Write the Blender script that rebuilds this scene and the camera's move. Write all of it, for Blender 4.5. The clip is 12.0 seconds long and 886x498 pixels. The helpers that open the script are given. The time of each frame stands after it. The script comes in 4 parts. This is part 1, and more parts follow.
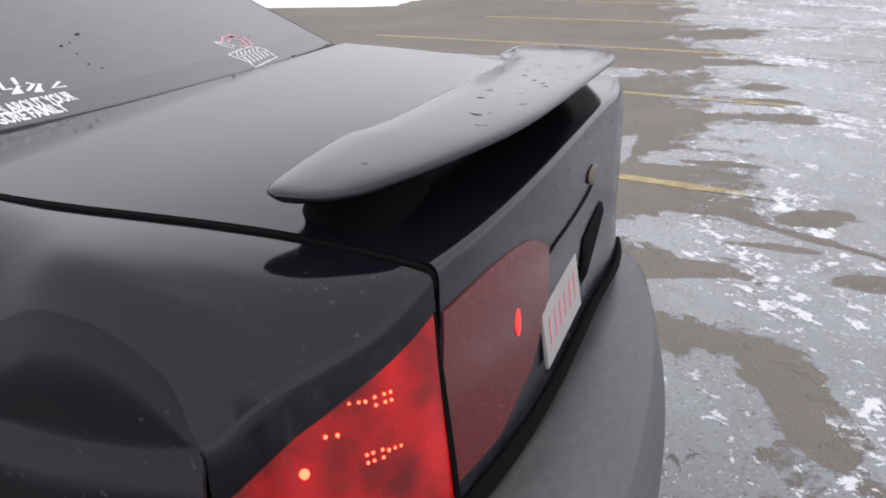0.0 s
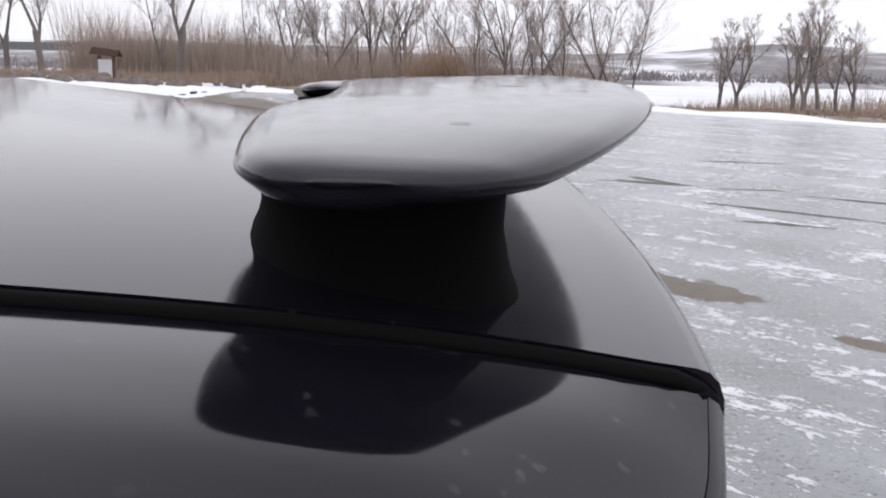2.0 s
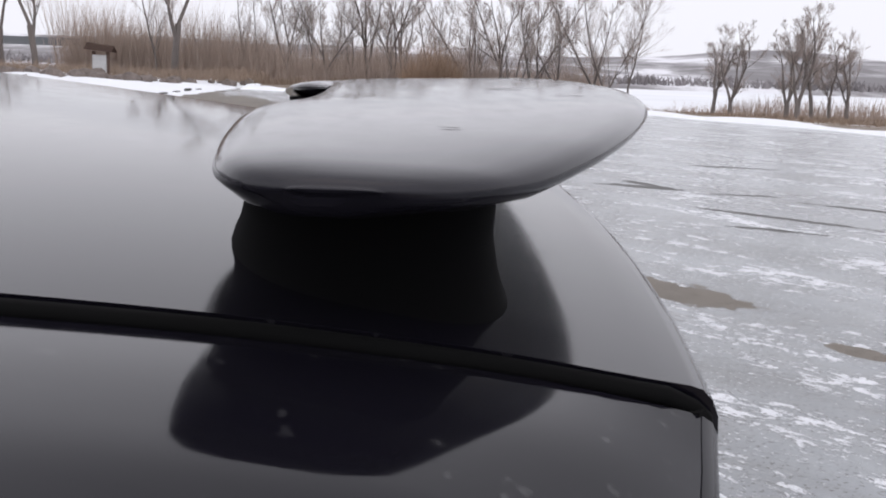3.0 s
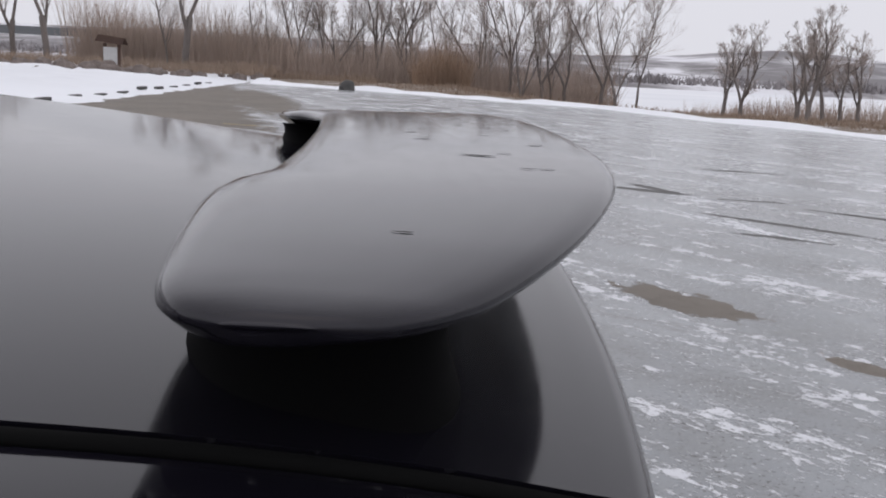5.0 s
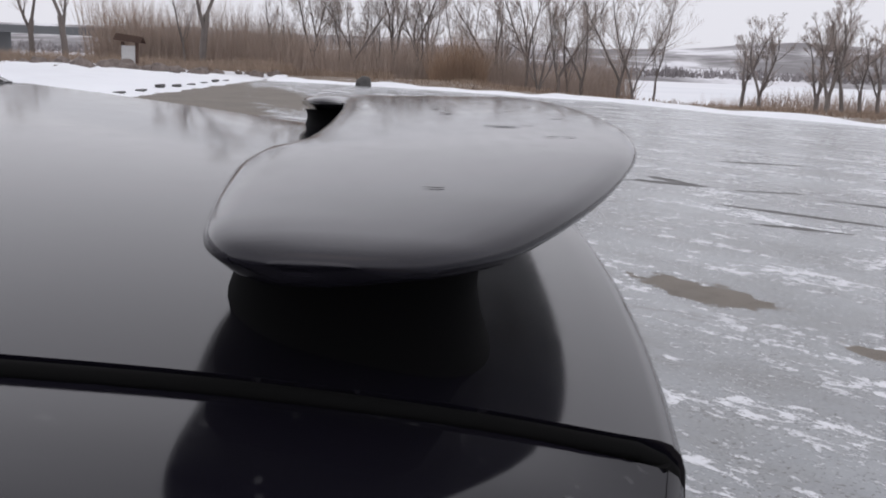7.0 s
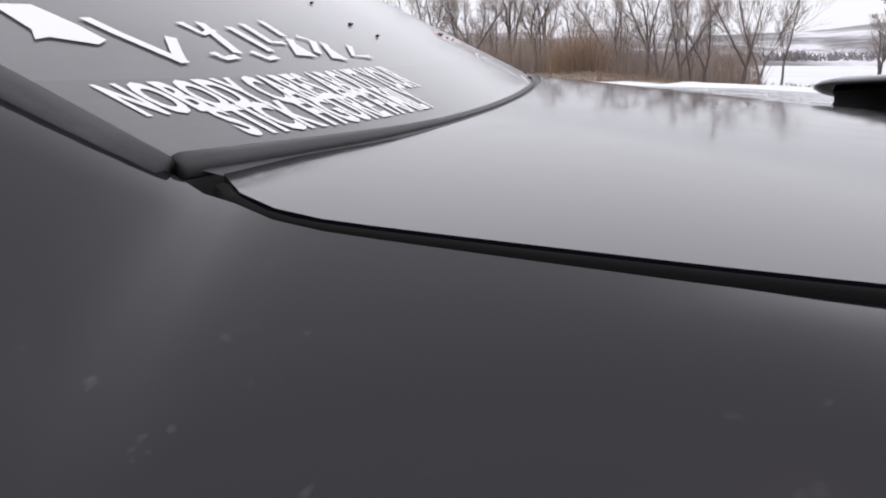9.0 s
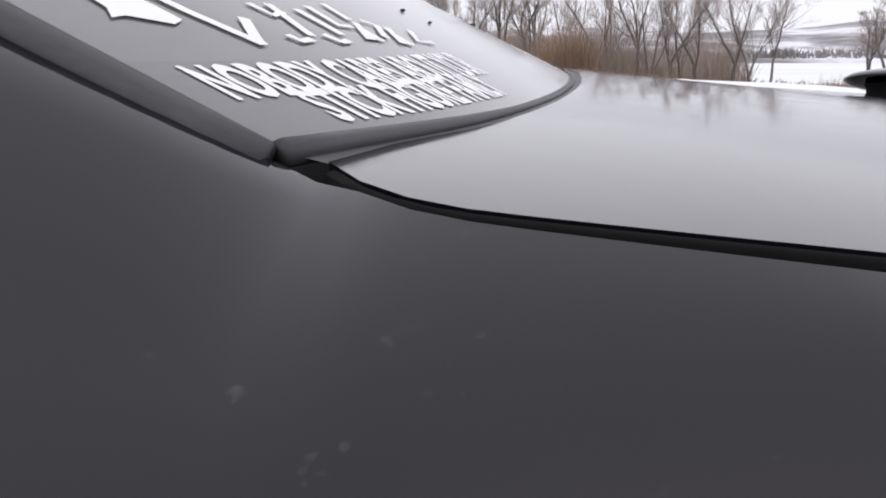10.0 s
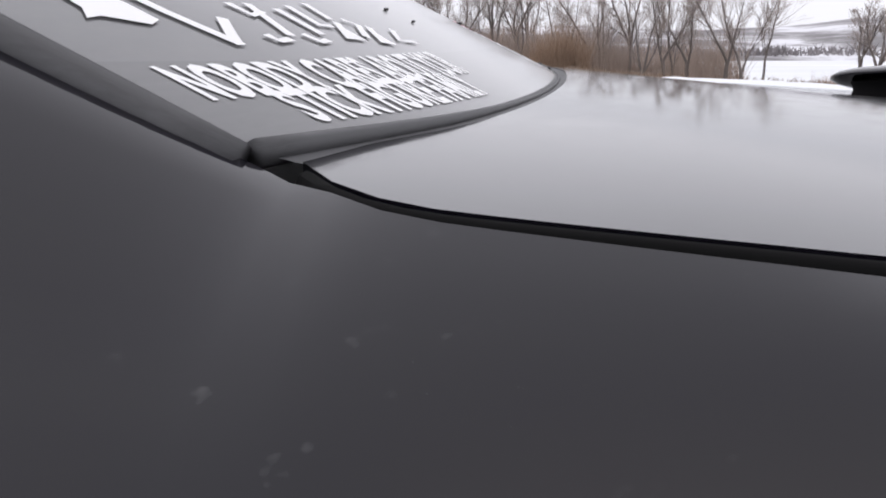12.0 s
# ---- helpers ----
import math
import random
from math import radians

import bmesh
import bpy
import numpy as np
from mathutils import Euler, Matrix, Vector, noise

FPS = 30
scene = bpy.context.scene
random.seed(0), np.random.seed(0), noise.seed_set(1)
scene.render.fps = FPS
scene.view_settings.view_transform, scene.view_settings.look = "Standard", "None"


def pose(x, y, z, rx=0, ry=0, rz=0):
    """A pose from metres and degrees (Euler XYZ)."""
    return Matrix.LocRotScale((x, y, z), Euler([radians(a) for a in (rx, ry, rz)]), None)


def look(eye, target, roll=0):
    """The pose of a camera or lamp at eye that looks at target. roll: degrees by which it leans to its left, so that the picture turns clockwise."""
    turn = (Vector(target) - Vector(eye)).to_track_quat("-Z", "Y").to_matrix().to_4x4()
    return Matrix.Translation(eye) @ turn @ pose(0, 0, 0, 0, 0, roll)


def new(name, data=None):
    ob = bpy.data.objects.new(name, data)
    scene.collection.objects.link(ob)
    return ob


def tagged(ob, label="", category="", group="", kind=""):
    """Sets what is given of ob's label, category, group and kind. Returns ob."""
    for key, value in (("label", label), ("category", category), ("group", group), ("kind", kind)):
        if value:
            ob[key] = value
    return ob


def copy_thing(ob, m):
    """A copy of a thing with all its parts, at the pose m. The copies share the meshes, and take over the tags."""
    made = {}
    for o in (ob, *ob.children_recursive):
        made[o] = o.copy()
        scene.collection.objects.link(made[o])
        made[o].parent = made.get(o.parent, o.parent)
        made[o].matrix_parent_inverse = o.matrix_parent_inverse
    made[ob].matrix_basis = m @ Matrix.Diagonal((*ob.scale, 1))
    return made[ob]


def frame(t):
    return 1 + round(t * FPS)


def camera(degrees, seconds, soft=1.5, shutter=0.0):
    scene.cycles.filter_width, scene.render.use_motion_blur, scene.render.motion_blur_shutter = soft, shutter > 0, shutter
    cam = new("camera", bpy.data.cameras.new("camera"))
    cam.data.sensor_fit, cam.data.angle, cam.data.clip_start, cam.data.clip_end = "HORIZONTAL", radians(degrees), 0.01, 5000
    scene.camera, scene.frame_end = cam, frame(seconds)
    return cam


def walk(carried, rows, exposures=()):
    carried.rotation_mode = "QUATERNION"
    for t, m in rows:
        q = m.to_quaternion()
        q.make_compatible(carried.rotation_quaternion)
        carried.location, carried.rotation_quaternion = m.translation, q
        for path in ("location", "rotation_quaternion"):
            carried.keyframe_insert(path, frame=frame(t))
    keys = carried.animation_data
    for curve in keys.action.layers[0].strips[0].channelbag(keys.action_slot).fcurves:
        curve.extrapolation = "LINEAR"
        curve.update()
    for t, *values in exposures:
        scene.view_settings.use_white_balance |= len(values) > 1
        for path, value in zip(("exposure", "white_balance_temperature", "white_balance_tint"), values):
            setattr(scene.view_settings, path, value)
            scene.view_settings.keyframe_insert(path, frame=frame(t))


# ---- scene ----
cam = camera(48.0, 12.0, soft=1.9, shutter=0.0)


def aim(x, y, z, yaw, pitch, roll):
    """Pose from a place, a heading to the left of +y, a pitch and a lean, in degrees."""
    a, b = radians(yaw), radians(pitch)
    way = Vector((-math.sin(a) * math.cos(b), math.cos(a) * math.cos(b), math.sin(b)))
    return look((x, y, z), Vector((x, y, z)) + way, roll)


PATH = [
    (0.0, 0.526, -1.730, 1.478, 25.00, -18.46, -2.61),
    (0.5, 0.296, -1.637, 1.498, 17.43, -18.06, -4.06),
    (0.7, 0.200, -1.548, 1.485, 16.04, -18.30, -3.93),
    (1.0, 0.047, -1.412, 1.388, 8.62, -17.99, -2.10),
    (1.5, -0.131, -1.171, 1.230, 1.24, -14.55, 0.20),
    (2.0, -0.138, -1.094, 1.193, -0.98, -10.22, 1.16),
    (2.5, -0.138, -1.080, 1.189, -1.39, -9.94, 1.52),
    (3.0, -0.135, -1.077, 1.194, -1.41, -10.16, 2.05),
    (5.0, -0.109, -1.067, 1.248, -0.96, -10.41, 2.87),
    (5.5, -0.106, -1.076, 1.245, -0.84, -10.43, 2.57),
    (6.0, -0.102, -1.077, 1.240, -0.77, -10.43, 2.66),
    (6.5, -0.105, -1.077, 1.232, -0.38, -10.60, 2.55),
    (7.0, -0.115, -1.094, 1.231, 0.05, -10.70, 2.29),
    (7.3, -0.195, -1.100, 1.232, 2.95, -11.10, 2.00),
    (7.5, -0.294, -1.134, 1.247, 7.04, -10.53, 0.96),
    (7.6, -0.330, -1.161, 1.249, 8.46, -10.21, 0.65),
    (7.7, -0.374, -1.183, 1.253, 9.56, -10.09, 0.30),
    (9.5, -0.856, -0.999, 1.186, 5.98, -11.30, -0.18),
    (10.0, -0.862, -1.005, 1.190, 6.07, -11.18, -0.21),
    (10.5, -0.861, -1.010, 1.191, 6.11, -11.10, -0.37),
    (11.0, -0.855, -1.007, 1.191, 5.99, -11.21, -0.37),
    (11.5, -0.858, -1.009, 1.190, 5.90, -11.34, -0.16),
    (12.0, -0.854, -1.005, 1.191, 5.68, -11.30, -0.26),
]
EXPOSURES = [(0.0, 0.48), (1.0, 0.42), (1.5, 0.38), (2.5, 0.21), (3.2, 0.18), (4.8, -0.17), (5.5, -0.06), (7.0, -0.06), (7.7, 0.04), (9.3, 0.28), (12.0, 0.27)]
walk(cam, [(r[0], aim(*r[1:])) for r in PATH], [(t, e, 6500, 15) for t, e in EXPOSURES])

# ---------------------------------------------------------------- light
SUN_UP, SUN_TURN = 84.0, 200.0
world = bpy.data.worlds.new("overcast_sky")
scene.world = world
world.use_nodes = True
wn, wl = world.node_tree.nodes, world.node_tree.links
wn.clear()
w_out = wn.new("ShaderNodeOutputWorld")
w_back = wn.new("ShaderNodeBackground")
w_sky = wn.new("ShaderNodeTexSky")
w_sky.sky_type = "NISHITA"
w_sky.sun_disc = False
w_sky.sun_elevation, w_sky.sun_rotation = radians(SUN_UP), radians(SUN_TURN)
w_sky.dust_density = 4.0
w_mix = wn.new("ShaderNodeMix")
w_mix.data_type = "RGBA"
w_mix.inputs[0].default_value = 0.9
w_mix.inputs[7].default_value = (8.7, 8.95, 9.45, 1)
wl.new(w_sky.outputs[0], w_mix.inputs[6])
wl.new(w_mix.outputs[2], w_back.inputs[0])
w_back.inputs[1].default_value = 0.1
wl.new(w_back.outputs[0], w_out.inputs[0])
sun_data = bpy.data.lights.new("sun", "SUN")
sun_data.energy, sun_data.angle, sun_data.color = 0.5, radians(175), (1.0, 0.97, 0.93)
sun = new("sun", sun_data)
sun.matrix_world = pose(0, 0, 30, 90 - SUN_UP, 0, 180 - SUN_TURN)


# ---------------------------------------------------------------- materials
class Mat:
    """A node material with short ways to add nodes."""

    def __init__(self, name):
        self.m = bpy.data.materials.new(name)
        self.m.use_nodes = True
        self.t = self.m.node_tree
        self.b = self.t.nodes["Principled BSDF"]

    def node(self, kind, **vals):
        n = self.t.nodes.new("ShaderNode" + kind)
        for k, v in vals.items():
            n.inputs[k].default_value = v
        return n

    def link(self, a, b):
        self.t.links.new(a, b)

    def put(self, **vals):
        for k, v in vals.items():
            self.b.inputs[k.replace("_", " ")].default_value = v
        return self

    def coords(self, scale=(1, 1, 1), rot=0.0, world_space=True):
        mp = self.node("Mapping")
        if rot:
            mp.vector_type = "TEXTURE"
            scale = [1 / s for s in scale]
        mp.inputs["Scale"].default_value = scale
        mp.inputs["Rotation"].default_value = (0, 0, radians(rot))
        if world_space:
            g = self.node("NewGeometry")
            self.link(g.outputs["Position"], mp.inputs["Vector"])
        else:
            g = self.node("TexCoord")
            self.link(g.outputs["Object"], mp.inputs["Vector"])
        return mp.outputs[0]

    def noise(self, scale, detail=5.0, rough=0.6, vec=None, distortion=0.0):
        n = self.node("TexNoise", Scale=scale, Detail=detail, Roughness=rough, Distortion=distortion)
        if vec is not None:
            self.link(vec, n.inputs["Vector"])
        return n.outputs["Fac"]

    def ramp(self, fac, stops):
        n = self.node("ValToRGB")
        el = n.color_ramp.elements
        while len(el) < len(stops):
            el.new(0.5)
        for e, (pos, col) in zip(el, stops):
            e.position = pos
            e.color = (*col, 1) if len(col) == 3 else col
        self.link(fac, n.inputs[0])
        return n.outputs[0]

    def grey(self, fac, lo, hi, a=0.0, b=1.0):
        n = self.node("MapRange")
        n.inputs[1].default_value, n.inputs[2].default_value = lo, hi
        n.inputs[3].default_value, n.inputs[4].default_value = a, b
        self.link(fac, n.inputs[0])
        return n.outputs[0]

    def math(self, op, a, b=0.0, clamp=False):
        n = self.node("Math")
        n.operation, n.use_clamp = op, clamp
        for i, v in enumerate((a, b)):
            if isinstance(v, (int, float)):
                n.inputs[i].default_value = v
            else:
                self.link(v, n.inputs[i])
        return n.outputs[0]

    def mix(self, fac, a, b):
        n = self.node("Mix")
        n.data_type = "RGBA"
        if isinstance(fac, (int, float)):
            n.inputs[0].default_value = fac
        else:
            self.link(fac, n.inputs[0])
        for i, v in ((6, a), (7, b)):
            if isinstance(v, tuple):
                n.inputs[i].default_value = (*v, 1)
            else:
                self.link(v, n.inputs[i])
        return n.outputs[2]

    def bump(self, height, strength=0.3, distance=0.01):
        n = self.node("Bump", Strength=strength, Distance=distance)
        self.link(height, n.inputs["Height"])
        self.link(n.outputs[0], self.b.inputs["Normal"])

    def to(self, out, name):
        self.link(out, self.b.inputs[name])


def black_paint(name, dust_most, rough_least, rough_most, speckle=1.0, ior=1.42):
    """Black car paint under a thin film of road dust."""
    k = Mat(name).put(IOR=ior)
    dust = k.noise(7.0, 6, 0.65)
    fine = k.noise(300.0, 3, 0.7, k.coords())
    spots = k.ramp(fine, [(0.71, (0, 0, 0)), (0.77, (1, 1, 1))])
    blobs = k.math("MULTIPLY", k.grey(k.noise(70.0, 2, 0.5, k.coords()), 0.66, 0.74), k.grey(k.noise(4.0, 3, 0.6, k.coords()), 0.46, 0.62))
    patch = k.grey(k.noise(5.0, 4, 0.6, k.coords()), 0.5, 0.7)
    film = k.grey(dust, 0.3, 0.8, 0.0, 1.0)
    col = k.mix(film, (0.0056, 0.0050, 0.0088), (dust_most, dust_most * 0.95, dust_most * 1.25))
    k.to(k.mix(k.math("ADD", k.math("MULTIPLY", k.math("MULTIPLY", spots, patch), 0.16 * speckle), k.math("MULTIPLY", blobs, 0.09 * speckle), True), col, (0.20, 0.20, 0.20)), "Base Color")
    k.to(k.grey(k.noise(30.0, 5, 0.6), 0.3, 0.75, rough_least, rough_most), "Roughness")
    return k.m


def dull_paint():
    """Black paint dulled by dried road salt."""
    k = Mat("salted_black_paint")
    n = k.noise(14.0, 7, 0.7)
    k.to(k.ramp(n, [(0.3, (0.035, 0.034, 0.033)), (0.72, (0.11, 0.105, 0.10))]), "Base Color")
    k.to(k.grey(n, 0.3, 0.8, 0.3, 0.6), "Roughness")
    return k.m


def bumper_paint():
    k = Mat("salt_stained_bumper_paint")
    n = k.noise(6.0, 8, 0.68, distortion=0.6)
    f = k.noise(60.0, 4, 0.6)
    k.to(k.mix(k.grey(f, 0.35, 0.7, 0, 0.18), k.ramp(n, [(0.28, (0.036, 0.037, 0.038)), (0.75, (0.088, 0.089, 0.089))]), (0.2, 0.2, 0.2)), "Base Color")
    k.to(k.grey(n, 0.3, 0.8, 0.32, 0.55), "Roughness")
    return k.m


def plain(name, col, rough=0.5, metal=0.0, grain=40.0, vary=0.25, bump=0.0):
    k = Mat(name).put(Metallic=metal)
    n = k.noise(grain, 5, 0.6)
    k.to(k.mix(k.grey(n, 0.3, 0.7), tuple(c * (1 - vary) for c in col), tuple(min(1, c * (1 + vary)) for c in col)), "Base Color")
    k.to(k.grey(n, 0.3, 0.7, max(0.02, rough - 0.08), min(1, rough + 0.08)), "Roughness")
    if bump:
        k.bump(n, bump, 0.004)
    return k.m


def tinted_glass(name="tinted_glass", base=0.075):
    """Dark tinted glass with a film of dried road mist."""
    k = Mat(name).put(IOR=1.68, Transmission_Weight=0.25, Sheen_Weight=0.4, Sheen_Roughness=0.4)
    dust = k.noise(18.0, 6, 0.65)
    k.to(k.ramp(dust, [(0.35, (base, base, base * 1.05)), (0.8, (base * 1.33, base * 1.32, base * 1.33))]), "Base Color")
    k.to(k.grey(dust, 0.3, 0.8, 0.07, 0.13), "Roughness")
    return k.m


def lens(name, col, dirt):
    k = Mat(name).put(Roughness=0.14, IOR=1.49)
    n = k.noise(45.0, 5, 0.7)
    k.to(k.mix(k.grey(n, 0.35, 0.75, 0.03, dirt), col, (0.20, 0.13, 0.12)), "Base Color")
    k.to(k.grey(n, 0.3, 0.75, 0.1, 0.32), "Roughness")
    return k


def glow(name, col, power):
    k = Mat(name).put(Emission_Strength=power)
    k.b.inputs["Base Color"].default_value = (*col, 1)
    k.b.inputs["Emission Color"].default_value = (*col, 1)
    return k.m


PAINT = black_paint("black_paint", 0.008, 0.06, 0.12)
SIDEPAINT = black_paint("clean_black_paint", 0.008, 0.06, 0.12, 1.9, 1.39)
REARPAINT = black_paint("dusty_rear_paint", 0.045, 0.16, 0.30, 0.0)
WINGPAINT = black_paint("dusty_black_paint", 0.022, 0.07, 0.16)
DULL, BUMPER = dull_paint(), bumper_paint()
RUBBER = plain("black_rubber", (0.006, 0.006, 0.0065), 0.6)
GAPMAT = Mat("dark_panel_gap").put(Base_Color=(0.005, 0.005, 0.005, 1), Roughness=0.9, Specular_IOR_Level=0.08).m
GLASS = tinted_glass()
BAND = tinted_glass("printed_glass_band", 0.052)
TRIM = plain("dark_moulding", (0.050, 0.050, 0.053), 0.55)
VINYL = plain("white_vinyl", (0.82, 0.82, 0.82), 0.5, grain=90, vary=0.04)
PINK = plain("pink_vinyl", (0.75, 0.32, 0.36), 0.5)
SNOW = plain("old_snow", (0.80, 0.82, 0.85), 0.7, grain=1.4, vary=0.07, bump=0.6)
BARK = plain("bark", (0.175, 0.153, 0.142), 0.9, grain=6.0, vary=0.3)
TWIG = plain("twigs", (0.38, 0.325, 0.298), 0.9, grain=3.0, vary=0.3)
BRUSH = plain("winter_brush", (0.46, 0.368, 0.312), 0.9, grain=0.35, vary=0.4)
REED = plain("dead_reeds", (0.27, 0.20, 0.15), 0.9, grain=0.5, vary=0.35)
WOOD = plain("dark_wood", (0.10, 0.06, 0.045), 0.8, grain=8)
PAPER = plain("notice_paper", (0.62, 0.62, 0.62), 0.6, grain=6, vary=0.1)
STEEL = plain("weathered_steel", (0.12, 0.125, 0.13), 0.6, grain=0.5)
ROCK = plain("dark_stone", (0.07, 0.068, 0.066), 0.85, grain=4, bump=0.5)
TYRE = plain("tyre_rubber", (0.02, 0.02, 0.02), 0.85)
ALLOY = plain("alloy", (0.5, 0.5, 0.5), 0.35, 0.9)
INSIDE = plain("dark_trim_fabric", (0.02, 0.02, 0.022), 0.9)


# ---------------------------------------------------------------- mesh helpers
def mesh_ob(name, bm, mat, smooth=True, sharp=38):
    me = bpy.data.meshes.new(name)
    bmesh.ops.recalc_face_normals(bm, faces=bm.faces)
    bm.to_mesh(me)
    bm.free()
    if smooth:
        for f in me.polygons:
            f.use_smooth = True
        if sharp:
            me.set_sharp_from_angle(angle=radians(sharp))
    me.materials.append(mat)
    return new(name, me)


def part(name, bm, mat, parent, label="", smooth=True, sharp=38):
    ob = mesh_ob(name, bm, mat, smooth, sharp)
    ob.parent = parent
    ob.matrix_parent_inverse = parent.matrix_world.inverted()
    if label:
        ob["label"] = label
    return ob


def soften(ob, width=0.004, seg=2, angle=35):
    m = ob.modifiers.new("edge", "BEVEL")
    m.width, m.segments, m.limit_method, m.angle_limit = width, seg, "ANGLE", radians(angle)
    return ob


def empty(name, at=(0, 0, 0)):
    ob = new(name)
    ob.matrix_world = Matrix.Translation(at)
    return ob


def sheet(rows, bm=None, thick=0.0, heart=(-1.6, 0.0, 0.55)):
    """A grid of quads from rows of points; thick turns its rim inwards, towards the heart of the thing."""
    bm = bm or bmesh.new()
    vs = [[bm.verts.new(p) for p in r] for r in rows]
    for a, b in zip(vs, vs[1:]):
        for i in range(len(a) - 1):
            bm.faces.new((a[i], a[i + 1], b[i + 1], b[i]))
    if thick:
        nr, nc = len(vs), len(vs[0])
        rim = [(0, j) for j in range(nc)] + [(i, nc - 1) for i in range(1, nr)] + [(nr - 1, j) for j in range(nc - 2, -1, -1)] + [(i, 0) for i in range(nr - 2, 0, -1)]
        inner = []
        for i, j in rim:
            c = vs[i][j].co
            da = vs[min(i + 1, nr - 1)][j].co - vs[max(i - 1, 0)][j].co
            db = vs[i][min(j + 1, nc - 1)].co - vs[i][max(j - 1, 0)].co
            n = da.cross(db)
            if n.length < 1e-12:
                n = c - Vector(heart)
            n.normalize()
            if n.dot(c - Vector(heart)) < 0:
                n = -n
            inner.append(bm.verts.new(c - n * abs(thick)))
        for k in range(len(rim)):
            m = (k + 1) % len(rim)
            bm.faces.new((vs[rim[k][0]][rim[k][1]], vs[rim[m][0]][rim[m][1]], inner[m], inner[k]))
    return bm


def box(bm, lo, hi):
    m = Matrix.Translation([(a + b) / 2 for a, b in zip(lo, hi)]) @ Matrix.Diagonal([b - a for a, b in zip(lo, hi)] + [1])
    bmesh.ops.create_cube(bm, size=1, matrix=m)
    return bm


def tube(bm, pts, radii, sides=6, caps=True):
    """A tapered tube through points."""
    rings = []
    for i, p in enumerate(pts):
        p = Vector(p)
        d = Vector(pts[min(i + 1, len(pts) - 1)]) - Vector(pts[max(i - 1, 0)])
        d.normalize()
        side = d.orthogonal().normalized() if abs(d.z) > 0.9 else d.cross(Vector((0, 0, 1))).normalized()
        up = side.cross(d)
        rings.append([bm.verts.new(p + radii[i] * (math.cos(t) * side + math.sin(t) * up)) for t in [2 * math.pi * k / sides for k in range(sides)]])
    for a, b in zip(rings, rings[1:]):
        for k in range(sides):
            bm.faces.new((a[k], a[(k + 1) % sides], b[(k + 1) % sides], b[k]))
    if caps:
        bm.faces.new(rings[0][::-1])
        bm.faces.new(rings[-1])
    return bm


def lerp(a, b, t):
    return a + (b - a) * t


def table(x, rows):
    """Straight interpolation in rows of (x, value)."""
    if x <= rows[0][0]:
        return rows[0][1]
    for (a, u), (b, v) in zip(rows, rows[1:]):
        if x <= b:
            return lerp(u, v, (x - a) / (b - a))
    return rows[-1][1]


def curve(x, rows):
    """Smooth interpolation in rows of (x, value)."""
    if x <= rows[0][0]:
        return rows[0][1]
    if x >= rows[-1][0]:
        return rows[-1][1]
    i = max(k for k in range(len(rows) - 1) if rows[k][0] <= x)
    slope = lambda k: 0.5 * (sum((rows[j + 1][1] - rows[j][1]) / (rows[j + 1][0] - rows[j][0]) for j in (max(k - 1, 0), min(k, len(rows) - 2))))
    (a, u), (b, v) = rows[i], rows[i + 1]
    h, t = b - a, (x - a) / (b - a)
    return (2 * t ** 3 - 3 * t * t + 1) * u + (t ** 3 - 2 * t * t + t) * h * slope(i) + (3 * t * t - 2 * t ** 3) * v + (t ** 3 - t * t) * h * slope(i + 1)


# ---------------------------------------------------------------- ground
# bare or dark spots in the ice: centre x, y, half length, half width, turn in degrees
SPOTS = [(0.04, 1.63, 0.26, 0.085, -8), (0.36, 1.20, 0.50, 0.125, -62), (-0.34, 2.30, 0.34, 0.13, 12), (0.22, 2.92, 0.42, 0.045, -32), (0.06, 2.74, 0.24, 0.06, -8), (1.36, 4.45, 0.48, 0.20, -58), (-0.50, 6.98, 0.20, 0.16, -20), (-0.40, 6.30, 0.26, 0.15, -15), (-0.20, 5.69, 0.30, 0.18, -10), (0.50, 2.37, 0.16, 0.11, 0), (0.22, 3.25, 0.20, 0.14, 30), (-0.40, 4.24, 0.26, 0.07, -6), (-0.70, 5.70, 0.26, 0.10, -5), (-1.11, 8.40, 0.60, 0.22, -12), (-1.50, 8.90, 0.45, 0.25, 10), (-1.45, 10.7, 0.50, 0.55, 0), (3.0, 7.75, 0.75, 0.07, -42), (2.75, 6.95, 0.42, 0.07, -30), (2.32, 9.9, 0.5, 0.14, -25), (1.9, 3.25, 0.22, 0.09, -55), (4.3, 8.4, 0.7, 0.08, -40), (-5.2, 29.0, 8.0, 0.9, 103), (3.3, 9.38, 0.5, 0.06, -5), (4.2, 12.75, 0.6, 0.10, -12), (2.4, 10.2, 0.4, 0.10, -65), (3.4, 7.4, 0.45, 0.06, -45)]
# sheets of ice on the bare asphalt, in the same terms
SHEETS = [(-0.22, 2.80, 0.52, 0.30, -18), (-0.66, 4.32, 0.26, 0.20, 30), (-1.10, 4.50, 0.12, 0.45, 8), (-0.62, 2.82, 0.16, 0.14, 0), (0.0, 1.15, 0.34, 0.36, 0), (0.05, 0.45, 0.42, 0.40, 0), (-0.02, 2.02, 0.45, 0.24, -20), (0.60, 1.95, 0.35, 0.55, 30), (0.75, 0.85, 0.30, 0.50, 20), (-1.9, 7.6, 0.35, 0.30, 0)]


